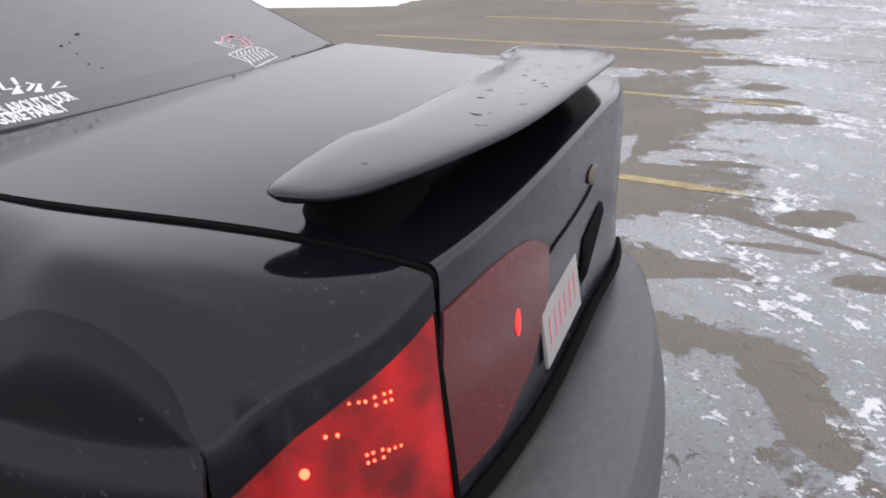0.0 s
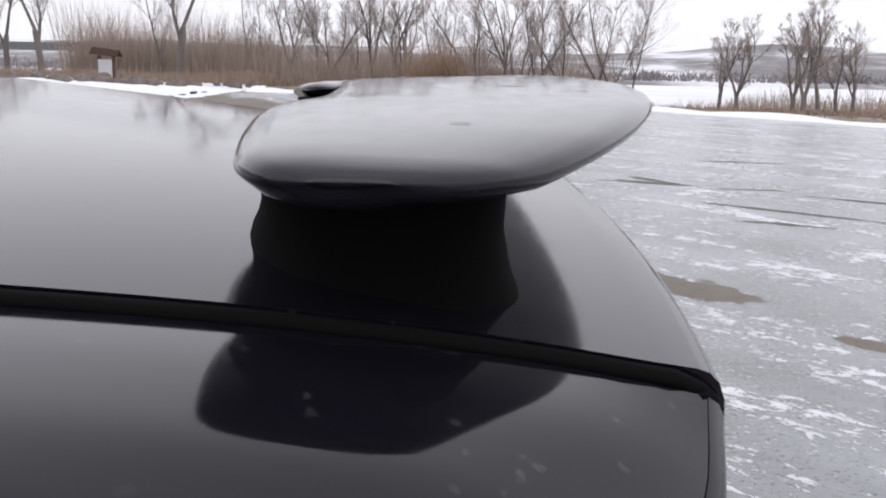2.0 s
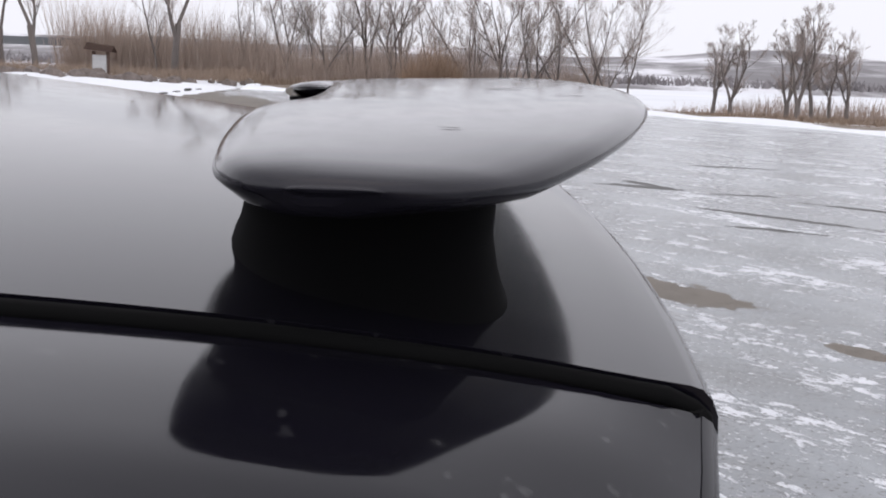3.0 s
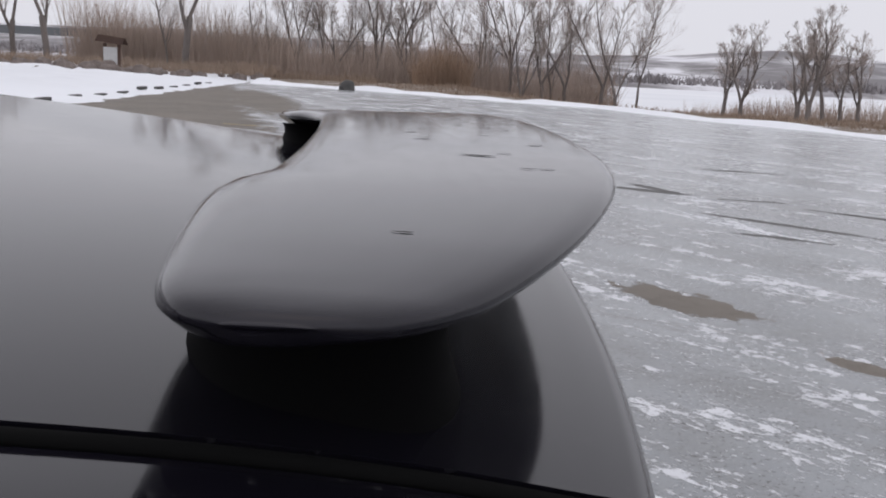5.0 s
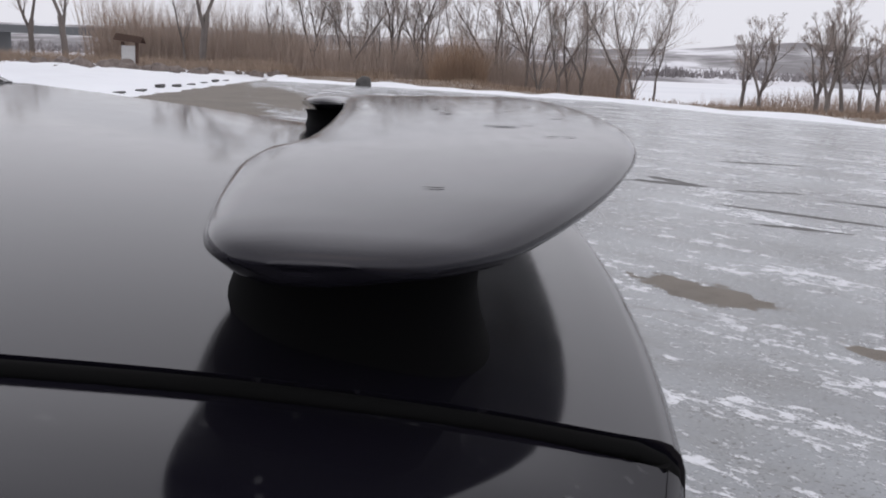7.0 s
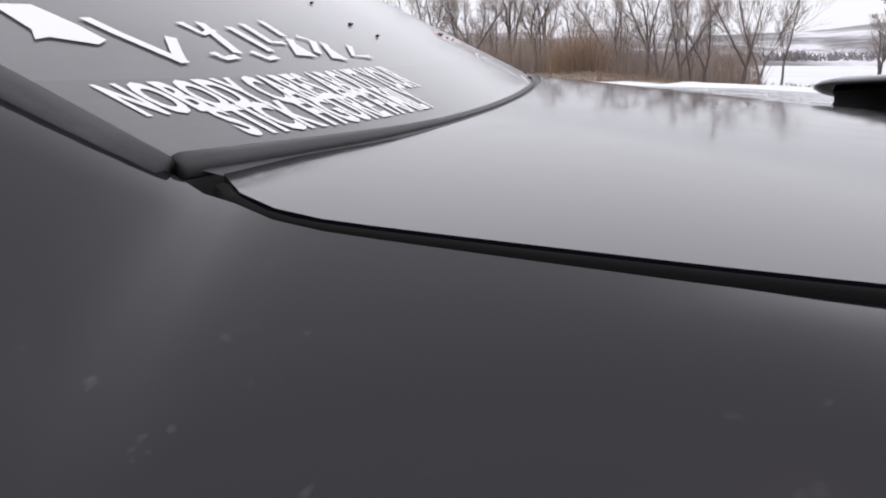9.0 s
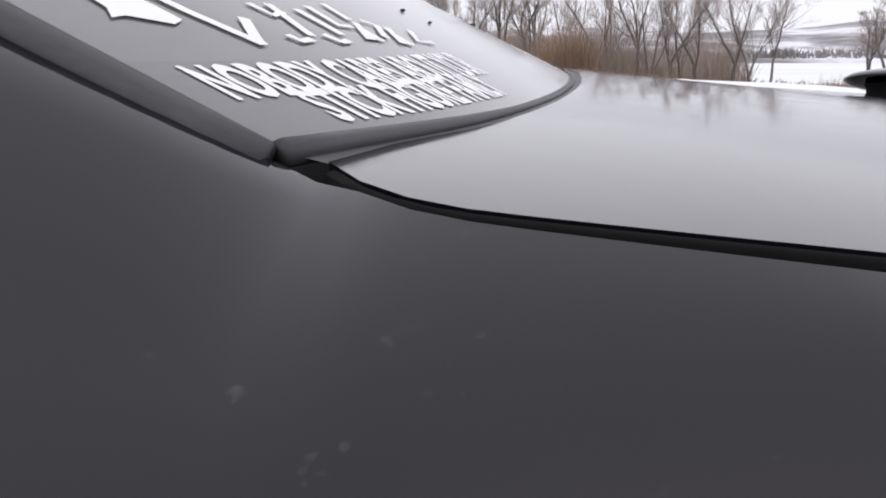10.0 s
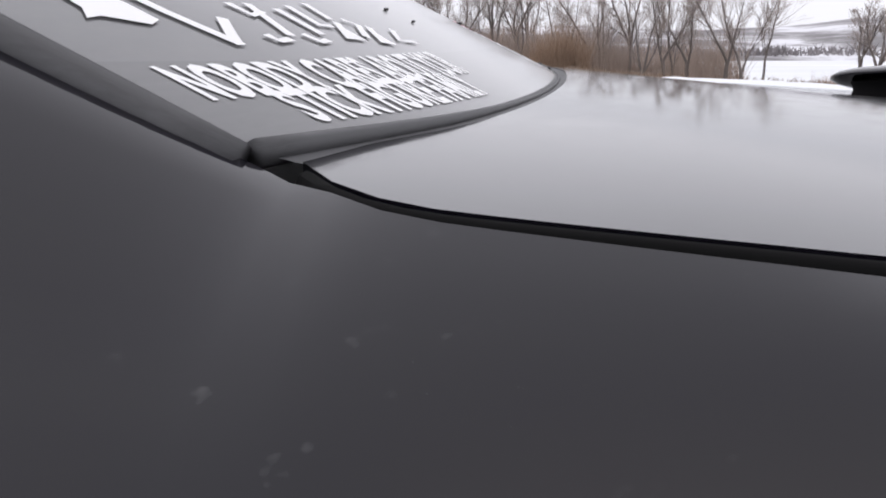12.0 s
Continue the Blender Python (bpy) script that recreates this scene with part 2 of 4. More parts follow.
def ice_parts(k):
    """The mask of the ice over the asphalt and the look of the ice."""
    pos = k.coords()
    sep = k.node("SeparateXYZ")
    k.link(pos, sep.inputs[0])
    X, Y = sep.outputs[0], sep.outputs[1]
    edge = k.math("ADD", k.math("MULTIPLY", Y, 0.22), X)
    wob = k.noise(0.8, 6, 0.62, pos)
    lane = k.math("ADD", k.math("SUBTRACT", edge, 0.45), k.math("MULTIPLY", k.math("SUBTRACT", wob, 0.5), 2.0))
    mid = k.noise(2.6, 7, 0.66, pos, 0.4)
    ice = k.math("ADD", k.grey(lane, -0.9, 0.9, -0.9, 1.0), k.math("MULTIPLY", k.math("SUBTRACT", mid, 0.5), 2.0))
    ripple = k.math("MULTIPLY", k.math("SUBTRACT", k.noise(5.0, 8, 0.70, k.coords((0.8, 1.2, 1), -40.0), 0.5), 0.5), 2.6)
    for lot, give in ((SHEETS, 2.2), (SPOTS, -2.6)):
        for cx, cy, a, b, turn in lot:
            c, s = math.cos(radians(turn)), math.sin(radians(turn))
            dx, dy = k.math("SUBTRACT", X, cx), k.math("SUBTRACT", Y, cy)
            u = k.math("ADD", k.math("MULTIPLY", dx, c / a), k.math("MULTIPLY", dy, s / a))
            v = k.math("ADD", k.math("MULTIPLY", dx, -s / b), k.math("MULTIPLY", dy, c / b))
            d = k.math("SQRT", k.math("ADD", k.math("MULTIPLY", u, u), k.math("MULTIPLY", v, v)))
            ice = k.math("ADD", ice, k.grey(k.math("ADD", d, ripple), 0.75, 1.1, give, 0.0))
    film = k.math("MULTIPLY", k.math("SUBTRACT", k.noise(22.0, 6, 0.7, pos, 0.3), 0.5), 1.1)
    icy = k.grey(k.math("ADD", ice, film), 0.06, 0.26)
    cluster = k.noise(0.9, 5, 0.62, k.coords((0.7, 1.9, 1), -52.0), 0.4)
    fleck = k.noise(8.5, 7, 0.68, k.coords((0.72, 1.25, 1), -48.0), 0.35)
    small = k.noise(19.0, 4, 0.6, k.coords((0.8, 1.2, 1), -48.0))
    wet = k.noise(0.45, 6, 0.64, k.coords((0.6, 1.8, 1), -50.0))
    glaze = k.ramp(wet, [(0.30, (0.105, 0.104, 0.100)), (0.46, (0.165, 0.170, 0.171)), (0.62, (0.32, 0.338, 0.35))])
    glaze = k.mix(k.grey(k.noise(45.0, 4, 0.7, pos), 0.42, 0.72, 0, 0.35), glaze, (0.42, 0.44, 0.45))
    mottle = k.noise(3.2, 7, 0.7, k.coords((0.7, 1.4, 1), -45.0), 0.4)
    glaze = k.mix(k.grey(mottle, 0.36, 0.66, 0, 0.7), glaze, (0.235, 0.252, 0.268))
    glaze = k.mix(k.grey(mottle, 0.46, 0.30, 0, 0.5), glaze, (0.13, 0.135, 0.135))
    lift = k.math("MULTIPLY", k.math("SUBTRACT", cluster, 0.5), 0.75)
    pack = k.math("ADD", k.grey(k.math("ADD", fleck, lift), 0.585, 0.615, 0, 0.9), k.grey(k.math("ADD", small, lift), 0.63, 0.66, 0, 0.7), True)
    crumb = k.math("MULTIPLY", k.grey(k.noise(38.0, 3, 0.6, k.coords((0.75, 1.25, 1), -48.0)), 0.60, 0.64), k.grey(k.noise(2.2, 4, 0.6, pos), 0.42, 0.60, 0.0, 0.8))
    pack = k.math("MAXIMUM", pack, crumb)
    frost = k.mix(pack, glaze, (0.74, 0.755, 0.78))
    grit = k.math("MULTIPLY", k.grey(k.noise(48.0, 2, 0.5, pos), 0.61, 0.64), k.grey(k.noise(1.3, 4, 0.6, pos), 0.42, 0.56))
    frost = k.mix(k.math("MULTIPLY", grit, 0.8), frost, (0.06, 0.055, 0.05))
    thin = k.noise(0.7, 7, 0.66, k.coords((0.45, 2.6, 1), -38.0), 0.5)
    frost = k.mix(k.grey(thin, 0.62, 0.67, 0, 0.75), frost, (0.13, 0.122, 0.115))
    # packed snow added out of view, to brighten reflections in the car's side
    beside = k.grey(k.math("ADD", Y, k.math("MULTIPLY", k.math("SUBTRACT", wob, 0.5), 1.6)), -2.9, -4.3)
    frost = k.mix(k.math("MULTIPLY", beside, k.grey(mottle, 0.30, 0.5, 0.6, 1.0)), frost, (0.60, 0.615, 0.64))
    icy = k.math("MAXIMUM", icy, beside)
    return pos, icy, frost, pack, fleck, edge


def ground_material(name="icy_car_park", painted=False):
    k = Mat(name)
    pos, icy, frost, pack, fleck, edge = ice_parts(k)
    g1, g2 = k.noise(0.7, 5, 0.6, pos), k.noise(120.0, 4, 0.75, pos)
    tar = k.mix(k.grey(g2, 0.35, 0.72, 0, 0.75), k.ramp(g1, [(0.3, (0.085, 0.073, 0.060)), (0.7, (0.150, 0.130, 0.106))]), (0.27, 0.24, 0.205))
    tar = k.mix(k.grey(edge, 2.7, 4.0), tar, (0.105, 0.103, 0.10))
    if painted:
        worn = k.noise(9.0, 7, 0.7, pos)
        tar = k.mix(k.grey(worn, 0.34, 0.58, 0.1, 0.95), tar, (0.46, 0.36, 0.16))
    k.to(k.mix(icy, tar, frost), "Base Color")
    rough_ice = k.mix(pack, (0.20, 0.20, 0.20), (0.75, 0.75, 0.75))
    k.to(k.mix(icy, (0.8, 0.8, 0.8), rough_ice), "Roughness")
    h = k.math("ADD", k.math("MULTIPLY", g2, 0.22), k.math("ADD", k.math("MULTIPLY", icy, 1.0), k.math("ADD", k.math("MULTIPLY", fleck, 0.5), k.math("MULTIPLY", pack, 0.7))))
    k.bump(h, 0.6, 0.012)
    return k.m


def river_material():
    k = Mat("snowy_river_ice")
    n = k.noise(0.03, 6, 0.6, k.coords((0.3, 1, 1)))
    k.to(k.ramp(n, [(0.35, (0.70, 0.72, 0.75)), (0.7, (0.84, 0.85, 0.87))]), "Base Color")
    return k.put(Roughness=0.8).m


def ground_z(x, y):
    """Flat car park; beyond its edge the bank falls to the river."""
    a = table(y, [(60, 0), (90, -1.2), (130, -2.0), (3000, -2.0)])
    b = table(y, [(table(x, [(2, 45), (12, 29), (30, 14)]), 0), (66, -1.15), (84, -1.95), (130, -2.0), (3000, -2.0)])
    return lerp(a, b, min(1, max(0, (x - 1) / 5)))


bm = bmesh.new()
xs = [-3000, -600, -150, -60, -30] + [-20 + i for i in range(0, 41)] + [22 + 2 * i for i in range(0, 20)] + [70, 150, 600, 3000]
ys = [-3000, -300, -60, -20] + [-10 + i for i in range(0, 61)] + [53 + 3 * i for i in range(0, 16)] + [110, 130, 300, 900, 3000]
sheet([[(x, y, ground_z(x, y)) for x in xs] for y in ys], bm)
ground = tagged(mesh_ob("ground", bm, ground_material()), "icy asphalt car park with patches of packed snow", "ground", kind="structure")


YELLOW = ground_material("worn_yellow_paint", True)


def stripe(k):
    a = radians(-15.5)
    c, s = math.cos(a), math.sin(a)
    bm = bmesh.new()
    rng = random.Random(40 + k)
    rows = []
    v = 0.945 + 2.474 * k
    for i in range(61):
        u = lerp(-8.5, -0.35 - 0.52 * k, i / 60)
        w = 0.05 + rng.uniform(-0.006, 0.006)
        rows.append([(c * u - s * (v + q), s * u + c * (v + q), 0.004) for q in (-w, w)])
    return tagged(mesh_ob("parking_line", sheet(rows, bm, 0.006, (0, 0, -50)), YELLOW), "worn yellow painted parking line on asphalt", "parking line", "parking lines", "structure")


for i in range(1, 12):
    stripe(i)

# unseen snowy slope behind the camera, added to shape reflections in the paint
bm = bmesh.new()
rows = []
for i in range(25):
    v = i / 24
    rows.append([(x, -14 - 26 * v, -0.05 + 3.0 * v + 1.2 * v * noise.noise(Vector((x * 0.2, v * 6, 2)))) for x in [-60 + 2 * k for k in range(61)]])
tagged(mesh_ob("backdrop", sheet(rows, bm), plain("reflected_slope", (0.60, 0.60, 0.61), 0.9, grain=0.6, vary=0.35)), "unseen snow-covered slope added for reflections in the car", "slope", kind="structure")

# ---------------------------------------------------------------- the car
SEAM_Y = [(-0.03, -0.632), (0, -0.640), (0.1, -0.651), (0.2, -0.668), (0.3, -0.690), (0.4, -0.711), (0.5, -0.726), (0.6, -0.733), (0.69, -0.731), (0.763, -0.720), (0.833, -0.697), (0.868, -0.686), (0.904, -0.674), (0.926, -0.655), (0.945, -0.622), (0.960, -0.588), (0.975, -0.55)]
SEAM_Z = [(-0.05, 1.045), (0, 1.053), (0.1, 1.071), (0.2, 1.087), (0.3, 1.100), (0.4, 1.110), (0.5, 1.117), (0.6, 1.123), (0.77, 1.1335), (0.83, 1.1355), (0.89, 1.1385), (0.96, 1.1465)]


def seam_y(x):
    return curve(-x, SEAM_Y)


def far_y(x):
    return 0.610 - 0.374 * x - 0.345 * x * x + 0.054 * x ** 3


def seam_z(x):
    return curve(-x, SEAM_Z)


def far_z(x):
    return table(-x, [(0, 1.083), (0.4, 1.115), (0.86, 1.166)])


def rear_x(y):
    return 0.002 - 0.074 * y - 0.037 * y * y + 0.114 * y ** 3 - 0.055 * max(0, (y - 0.33) / 0.28) ** 2


GLASS_X = [(-0.62, -0.972), (-0.5, -0.918), (-0.45, -0.899), (-0.3, -0.862), (-0.1, -0.838), (0.1, -0.830), (0.3, -0.830), (0.62, -0.850)]
GLASS_Z = [(-0.62, 1.151), (-0.45, 1.154), (-0.25, 1.158), (0, 1.162), (0.3, 1.164), (0.62, 1.170)]


def glass_x(y):
    return curve(y, GLASS_X)


def glass_z(y):
    return curve(y, GLASS_Z)


def glass_point(y, up, out=0.0):
    """A place on the rear window: up metres from its lower edge, out metres off the glass."""
    return Vector((glass_x(y) - 0.009 - 0.894 * up + 0.447 * out, y * (1 - 0.12 * up), glass_z(y) - 0.002 + 0.447 * up + 0.894 * out))


def deck_z(x, v):
    """Height of the boot lid; v runs from -1 at the near seam to 1 at the far edge."""
    a, b = seam_z(x), far_z(x)
    return lerp(a, b, (v + 1) / 2) + table(-x, [(0, 0.022), (0.87, 0.012)]) * (1 - v * v)


car = empty("sedan_car", (-2.2, 0, 0))
tagged(car, "black sedan car with rear spoiler, dusty with road salt", "car")

# boot lid: deck, rounded over the rear edge, then the rear face
NV = 40
rows = []
for i in range(46):
    u = i / 45
    row = []
    for j in range(NV + 1):
        v = -1 + 2 * j / NV
        xr = rear_x(lerp(-0.640, 0.61, (v + 1) / 2)) - 0.011
        xf = -0.9
        for _ in range(14):
            yf = lerp(seam_y(xf) + 0.0055, far_y(xf), (v + 1) / 2)
            xf = lerp(xf, glass_x(max(-0.62, min(0.62, yf))) + table(v, [(-0.97, 0.010), (-0.85, 0.004), (-0.3, 0.002)]), 0.4)
        x = lerp(xf, xr, u)
        xc = max(min(x, 0.0), -1.0)
        y = lerp(seam_y(xc) + 0.0055, far_y(xc), (v + 1) / 2)
        row.append((x, y, deck_z(x, v)))
    rows.append(row)
LID_FRONT = rows[0]
last = rows[-1]
for dx, dz in ((0.006, -0.002), (0.011, -0.007), (0.014, -0.015), (0.015, -0.03), (0.014, -0.07), (0.012, -0.13)):
    rows.append([(p[0] + dx, p[1], p[2] + dz) for p in last])
for dx, z in ((0.008, 0.90), (0.0, 0.80), (0.0, 0.72), (0.006, 0.66)):
    rows.append([(p[0] + dx, p[1], z) for p in last])
lid = part("boot_lid", sheet(rows, thick=-0.012), PAINT, car, "glossy black boot lid filmed with dust")
lid.data.materials.append(REARPAINT)
for f in lid.data.polygons:
    f.material_index = 1 if f.center.x > -0.1 and abs(f.normal.x) > 0.75 else 0


def rear_plane(y, z):
    """The lid's rear face."""
    return rear_x(y) - 0.011 + table(z, [(0.66, 0.006), (0.72, 0.0), (0.8, 0.0), (0.9, 0.008), (0.95, 0.012), (1.06, 0.014)])


# near quarter panel with the tail corner
def side_y(x):
    return -0.915 - 0.020 * min(1, max(0, -x / 1.2))


TURN = [(0, 0.0), (0.2, 0.014), (0.37, 0.038), (0.61, 0.078), (0.747, 0.099), (0.825, 0.123), (0.877, 0.142), (0.929, 0.157), (1.0, 0.179)]
FALL = [(0, 0.004), (0.2, 0.034), (0.37, 0.061), (0.61, 0.083), (0.747, 0.091), (0.825, 0.1125), (0.877, 0.130), (0.929, 0.143), (0.96, 0.148), (1.0, 0.141)]
FLAT = [(0, 20.0), (0.2, 18.0), (0.33, 12.0), (0.45, 5.0), (0.6, 2.2), (0.75, 1.45), (0.95, 1.15)]


def quarter_rows(sgn):
    rows = []
    for i in range(70):
        x0 = -0.004 - i * 1.45 / 69
        x = x0 - (0.10 * max(0, 1 + x0 / 0.8) if sgn > 0 else 0)
        row = []
        rise = (0, 0)
        if sgn < 0:
            ys_, zs_ = seam_y(max(x, -0.92)) - 0.0055, seam_z(x)
            if x < -0.92:
                t = -0.92 - x
                ys_, zs_ = lerp(ys_, -0.612, min(1, t / 0.05)), 1.143
                u = max(0, t - 0.04)
                rise = (0.45 * u, 0.45 * u * u / (u + 0.16))
        else:
            ys_, zs_ = -far_y(max(x, -0.86)) - 0.004, far_z(x)
            if x < -0.86:
                zs_ = 1.152 + (-0.86 - x) * 0.44
                ys_ = lerp(ys_, -0.612, min(1, (-0.86 - x) / 0.05))
        yo = side_y(x)
        shoulder = curve(-x0, [(0, 0.897), (0.07, 0.891), (0.19, 0.882), (0.33, 0.879), (0.5, 0.885), (0.75, 0.897), (1.0, 0.907)])
        drop = min(zs_, 1.15) - shoulder - curve(1, FALL) * math.exp(x0 / 0.13) + max(0, zs_ - 1.15) * 1.8
        for j in range(29):
            u = j / 28
            q = math.sin(u * math.pi / 2)
            y = lerp(ys_, yo, q)
            power = curve(-x, FLAT)
            start = lerp(ys_, -0.63, min(1, max(0, (-x - 0.74) / 0.17))) if sgn < 0 else ys_
            bow = lambda yy: 1 - max(0, 1 - max(0, (yy - start) / (yo - start)) ** power) ** 0.5
            z = zs_ + lerp(rise[0], rise[1], min(1, 2.5 * q)) - table(-x, [(0.55, 0.0065), (0.75, 0.004), (0.95, 0.0015)]) * (1 - q)
            z -= drop * (bow(y) - bow(ys_) * (1 - q)) + curve(q, FALL) * math.exp(x0 / (0.030 + 0.020 * q + 0.080 * max(0, (q - 0.5) / 0.5)))
            turn = curve(q, TURN) * max(0, 1 + x0 / 0.5)
            row.append((x - turn, y * -sgn if sgn > 0 else y, z))
        side = math.copysign(1, row[28][1])
        for out, dz in ((0.003, 0.010), (0.012, 0.035), (0.020, 0.085)):
            row.append((row[28][0] + (0.006 + 0.095 * dz) * math.exp(x0 / 0.06), row[28][1] + side * out, row[28][2] - dz))
        for out, z in ((0.026, 0.7), (0.024, 0.6), (0.018, 0.5), (0.008, 0.4), (-0.004, 0.3)):
            row.append((row[28][0] + (0.006 + 0.095 * (row[28][2] - z)) * math.exp(x0 / 0.06), row[28][1] + side * out, z))
        rows.append(row)
    return rows


near_rows = quarter_rows(-1)
CREASE = near_rows[0][:29]
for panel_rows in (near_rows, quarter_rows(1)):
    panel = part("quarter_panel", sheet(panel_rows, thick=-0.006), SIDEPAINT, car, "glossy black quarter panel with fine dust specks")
# rolled edge of the near panel above the tail lamp
def brow(u):
    """Depth of painted metal above the tail lamp."""
    return curve(u, [(0, 0.053), (0.22, 0.055), (0.5, 0.072), (0.72, 0.080), (0.9, 0.080), (1.0, 0.078)])


rows = [[(p[0] + dx, p[1] - 0.001, p[2] + dz - (brow(j / 28) - 0.053) * f) for j, p in enumerate(CREASE)] for dx, dz, f in ((0, 0, 0), (0.005, -0.003, 0), (0.008, -0.009, 0.1), (0.009, -0.02, 0.35), (0.011, -0.050, 1), (0.006, -0.053, 1))]
part("lamp_surround", sheet(rows, thick=-0.003), PAINT, car)
# near-black strips added in the seam: its shade as colour, over the lid's side
bm = bmesh.new()
sheet([[(x, lerp(seam_y(x) - 0.014, seam_y(x) + 0.02, q), seam_z(x) - 0.022) for q in (0, 1)] for x in [-0.09 - 0.85 * i / 40 for i in range(41)]], bm, thick=-0.01)
part("seam_shade", bm, GAPMAT, car)
part("seam_shade", tube(bmesh.new(), [(0.002, seam_y(0) + 0.001, 1.020), (-0.001, seam_y(0) + 0.001, 1.040), (-0.006, seam_y(0) + 0.001, seam_z(0) - 0.009)] + [(x, seam_y(x) + 0.001, seam_z(x) - 0.0055) for x in [-0.02 - 0.927 * i / 60 for i in range(61)]], [0.0048] * 64, 8), GAPMAT, car, "", True, 0)

# rear window
part("rear_window", sheet([[glass_point(-0.600 + 1.2 * j / 32, 0.62 * i / 16) for j in range(33)] for i in range(17)], thick=0.005), GLASS, car, "dark tinted rear window with stickers")


part("black_band", sheet([[glass_point(-0.600 + 1.2 * j / 32, 0.003 + (0.070 + 0.010 * abs(-1 + j / 16) ** 4) * i / 4, 0.0005) for j in range(33)] for i in range(5)]), BAND, car, "black printed band along the foot of the window")


def strip(pts, r):
    return tube(bmesh.new(), pts, r if isinstance(r, list) else [r] * len(pts), 8)


part("window_moulding", strip([glass_point(-0.604 + 1.206 * j / 40, -0.002, 0.001) for j in range(41)], [0.0066 - 0.0050 * min(1, j / 11) for j in range(41)]), TRIM, car, "dark rubber moulding under the window", True, 0)
part("window_moulding", strip([glass_point(-0.607, 0.62 * j / 20, -0.001 - 0.004) + Vector((0.0, -0.004, 0)) for j in range(21)], 0.011), TRIM, car, "dark rubber moulding beside the window", True, 0)
part("window_moulding", strip([glass_point(0.606, 0.62 * j / 20, -0.006) for j in range(21)], 0.006), RUBBER, car, "thin dark moulding beside the window", True, 0)

part("window_skirt", sheet([[glass_point(max(-0.6, min(0.6, p[1])), 0.004, 0.0004) for p in LID_FRONT], [glass_point(max(-0.6, min(0.6, p[1])), -0.003, 0.0005) for p in LID_FRONT], [(p[0] + 0.0015, p[1], p[2] - 0.0012) for p in LID_FRONT], [(p[0] + 0.004, p[1], p[2] - 0.012) for p in LID_FRONT]]), TRIM, car, "dull dark strip between window and boot lid")

# roof and the rest of the body
rows = []
for i in range(13):
    x = -1.46 - i * 1.29 / 12
    rows.append([(x - 0.02 * (v * v) * (1 - i / 12), 0.54 * v, 1.45 - 0.035 * v * v + 0.02 * math.sin(math.pi * i / 12) - 0.015) for v in [-1 + j / 8 for j in range(17)]])
part("roof", sheet(rows, thick=0.02), PAINT, car)


def lower_rows(sgn):
    rows = []
    for i in range(30):
        x = -1.28 - i * 3.55 / 29
        nose = max(0, (-x - 4.2) / 0.65)
        y = 0.905 - 0.16 * nose ** 2
        belt = table(-x, [(1.28, 0.95), (2.9, 0.93), (3.4, 0.90), (4.83, 0.70)])
        rows.append([(x, sgn * y * k, z) for k, z in ((0.90, belt), (0.97, belt - 0.04), (1.0, belt - 0.12), (1.0, 0.55), (0.985, 0.4), (0.97, 0.25))])
    return rows


for s in (-1, 1):
    part("side_panel", sheet(lower_rows(s), thick=0.02), PAINT, car)
    # side windows between belt and roof
    rows = []
    for u, yy in ((0, 0.81), (1, 0.545)):
        rows.append([(lerp(-1.25, -3.3, t) if u == 0 else lerp(-1.62, -2.72, t), s * yy, 0.945 if u == 0 else 1.345) for t in [k / 6 for k in range(7)]])
    part("side_window", sheet(rows, thick=0.005), GLASS, car)
rows = [[(x, 0.88 * v * (1 - 0.05 * (-x - 3.3)), z - 0.04 * v * v) for v in [-1 + j / 6 for j in range(13)]] for x, z in ((-3.3, 0.97), (-3.8, 0.94), (-4.3, 0.87), (-4.7, 0.76), (-4.85, 0.6), (-4.85, 0.3))]
part("bonnet", sheet(rows, thick=0.02), PAINT, car)
rows = [[(lerp(-3.32, -2.72, u) , lerp(0.82, 0.54, u) * v, lerp(0.96, 1.41, u) - 0.05 * v * v) for v in [-1 + j / 6 for j in range(13)]] for u in (0, 0.33, 0.66, 1)]
part("windscreen", sheet(rows, thick=0.005), GLASS, car)
part("parcel_shelf", box(bmesh.new(), (-1.5, -0.55, 1.02), (-1.0, 0.52, 1.06)), INSIDE, car)
part("rear_seat", box(bmesh.new(), (-1.95, -0.6, 0.45), (-1.55, 0.6, 1.10)), INSIDE, car)
part("underbody", box(bmesh.new(), (-4.6, -0.78, 0.22), (-0.05, 0.78, 0.45)), RUBBER, car)


def wheel(at, s):
    bm = bmesh.new()
    ring = []
    prof = [(0.20, -0.10), (0.30, -0.105), (0.325, -0.07), (0.325, 0.07), (0.30, 0.105), (0.20, 0.10)]
    n = 36
    vs = [[bm.verts.new((r * math.cos(2 * math.pi * k / n), w, r * math.sin(2 * math.pi * k / n))) for r, w in prof] for k in range(n)]
    for k in range(n):
        a, b = vs[k], vs[(k + 1) % n]
        for j in range(len(prof)):
            bm.faces.new((a[j], a[(j + 1) % 6], b[(j + 1) % 6], b[j]))
    w = part("wheel", bm, TYRE, car, "black tyre on alloy rim")
    w.location = at
    w.matrix_parent_inverse = car.matrix_world.inverted()
    bm = bmesh.new()
    bmesh.ops.create_cone(bm, cap_ends=True, segments=36, radius1=0.205, radius2=0.19, depth=0.16, matrix=Matrix.Translation(at) @ pose(0, 0, 0, 90))
    r = mesh_ob("rim", bm, ALLOY, False)
    r.parent = w
    r.matrix_parent_inverse = Matrix.Translation(at).inverted()


for x in (-1.02, -3.75):
    for s in (-1, 1):
        wheel((x, s * 0.80, 0.325), s)

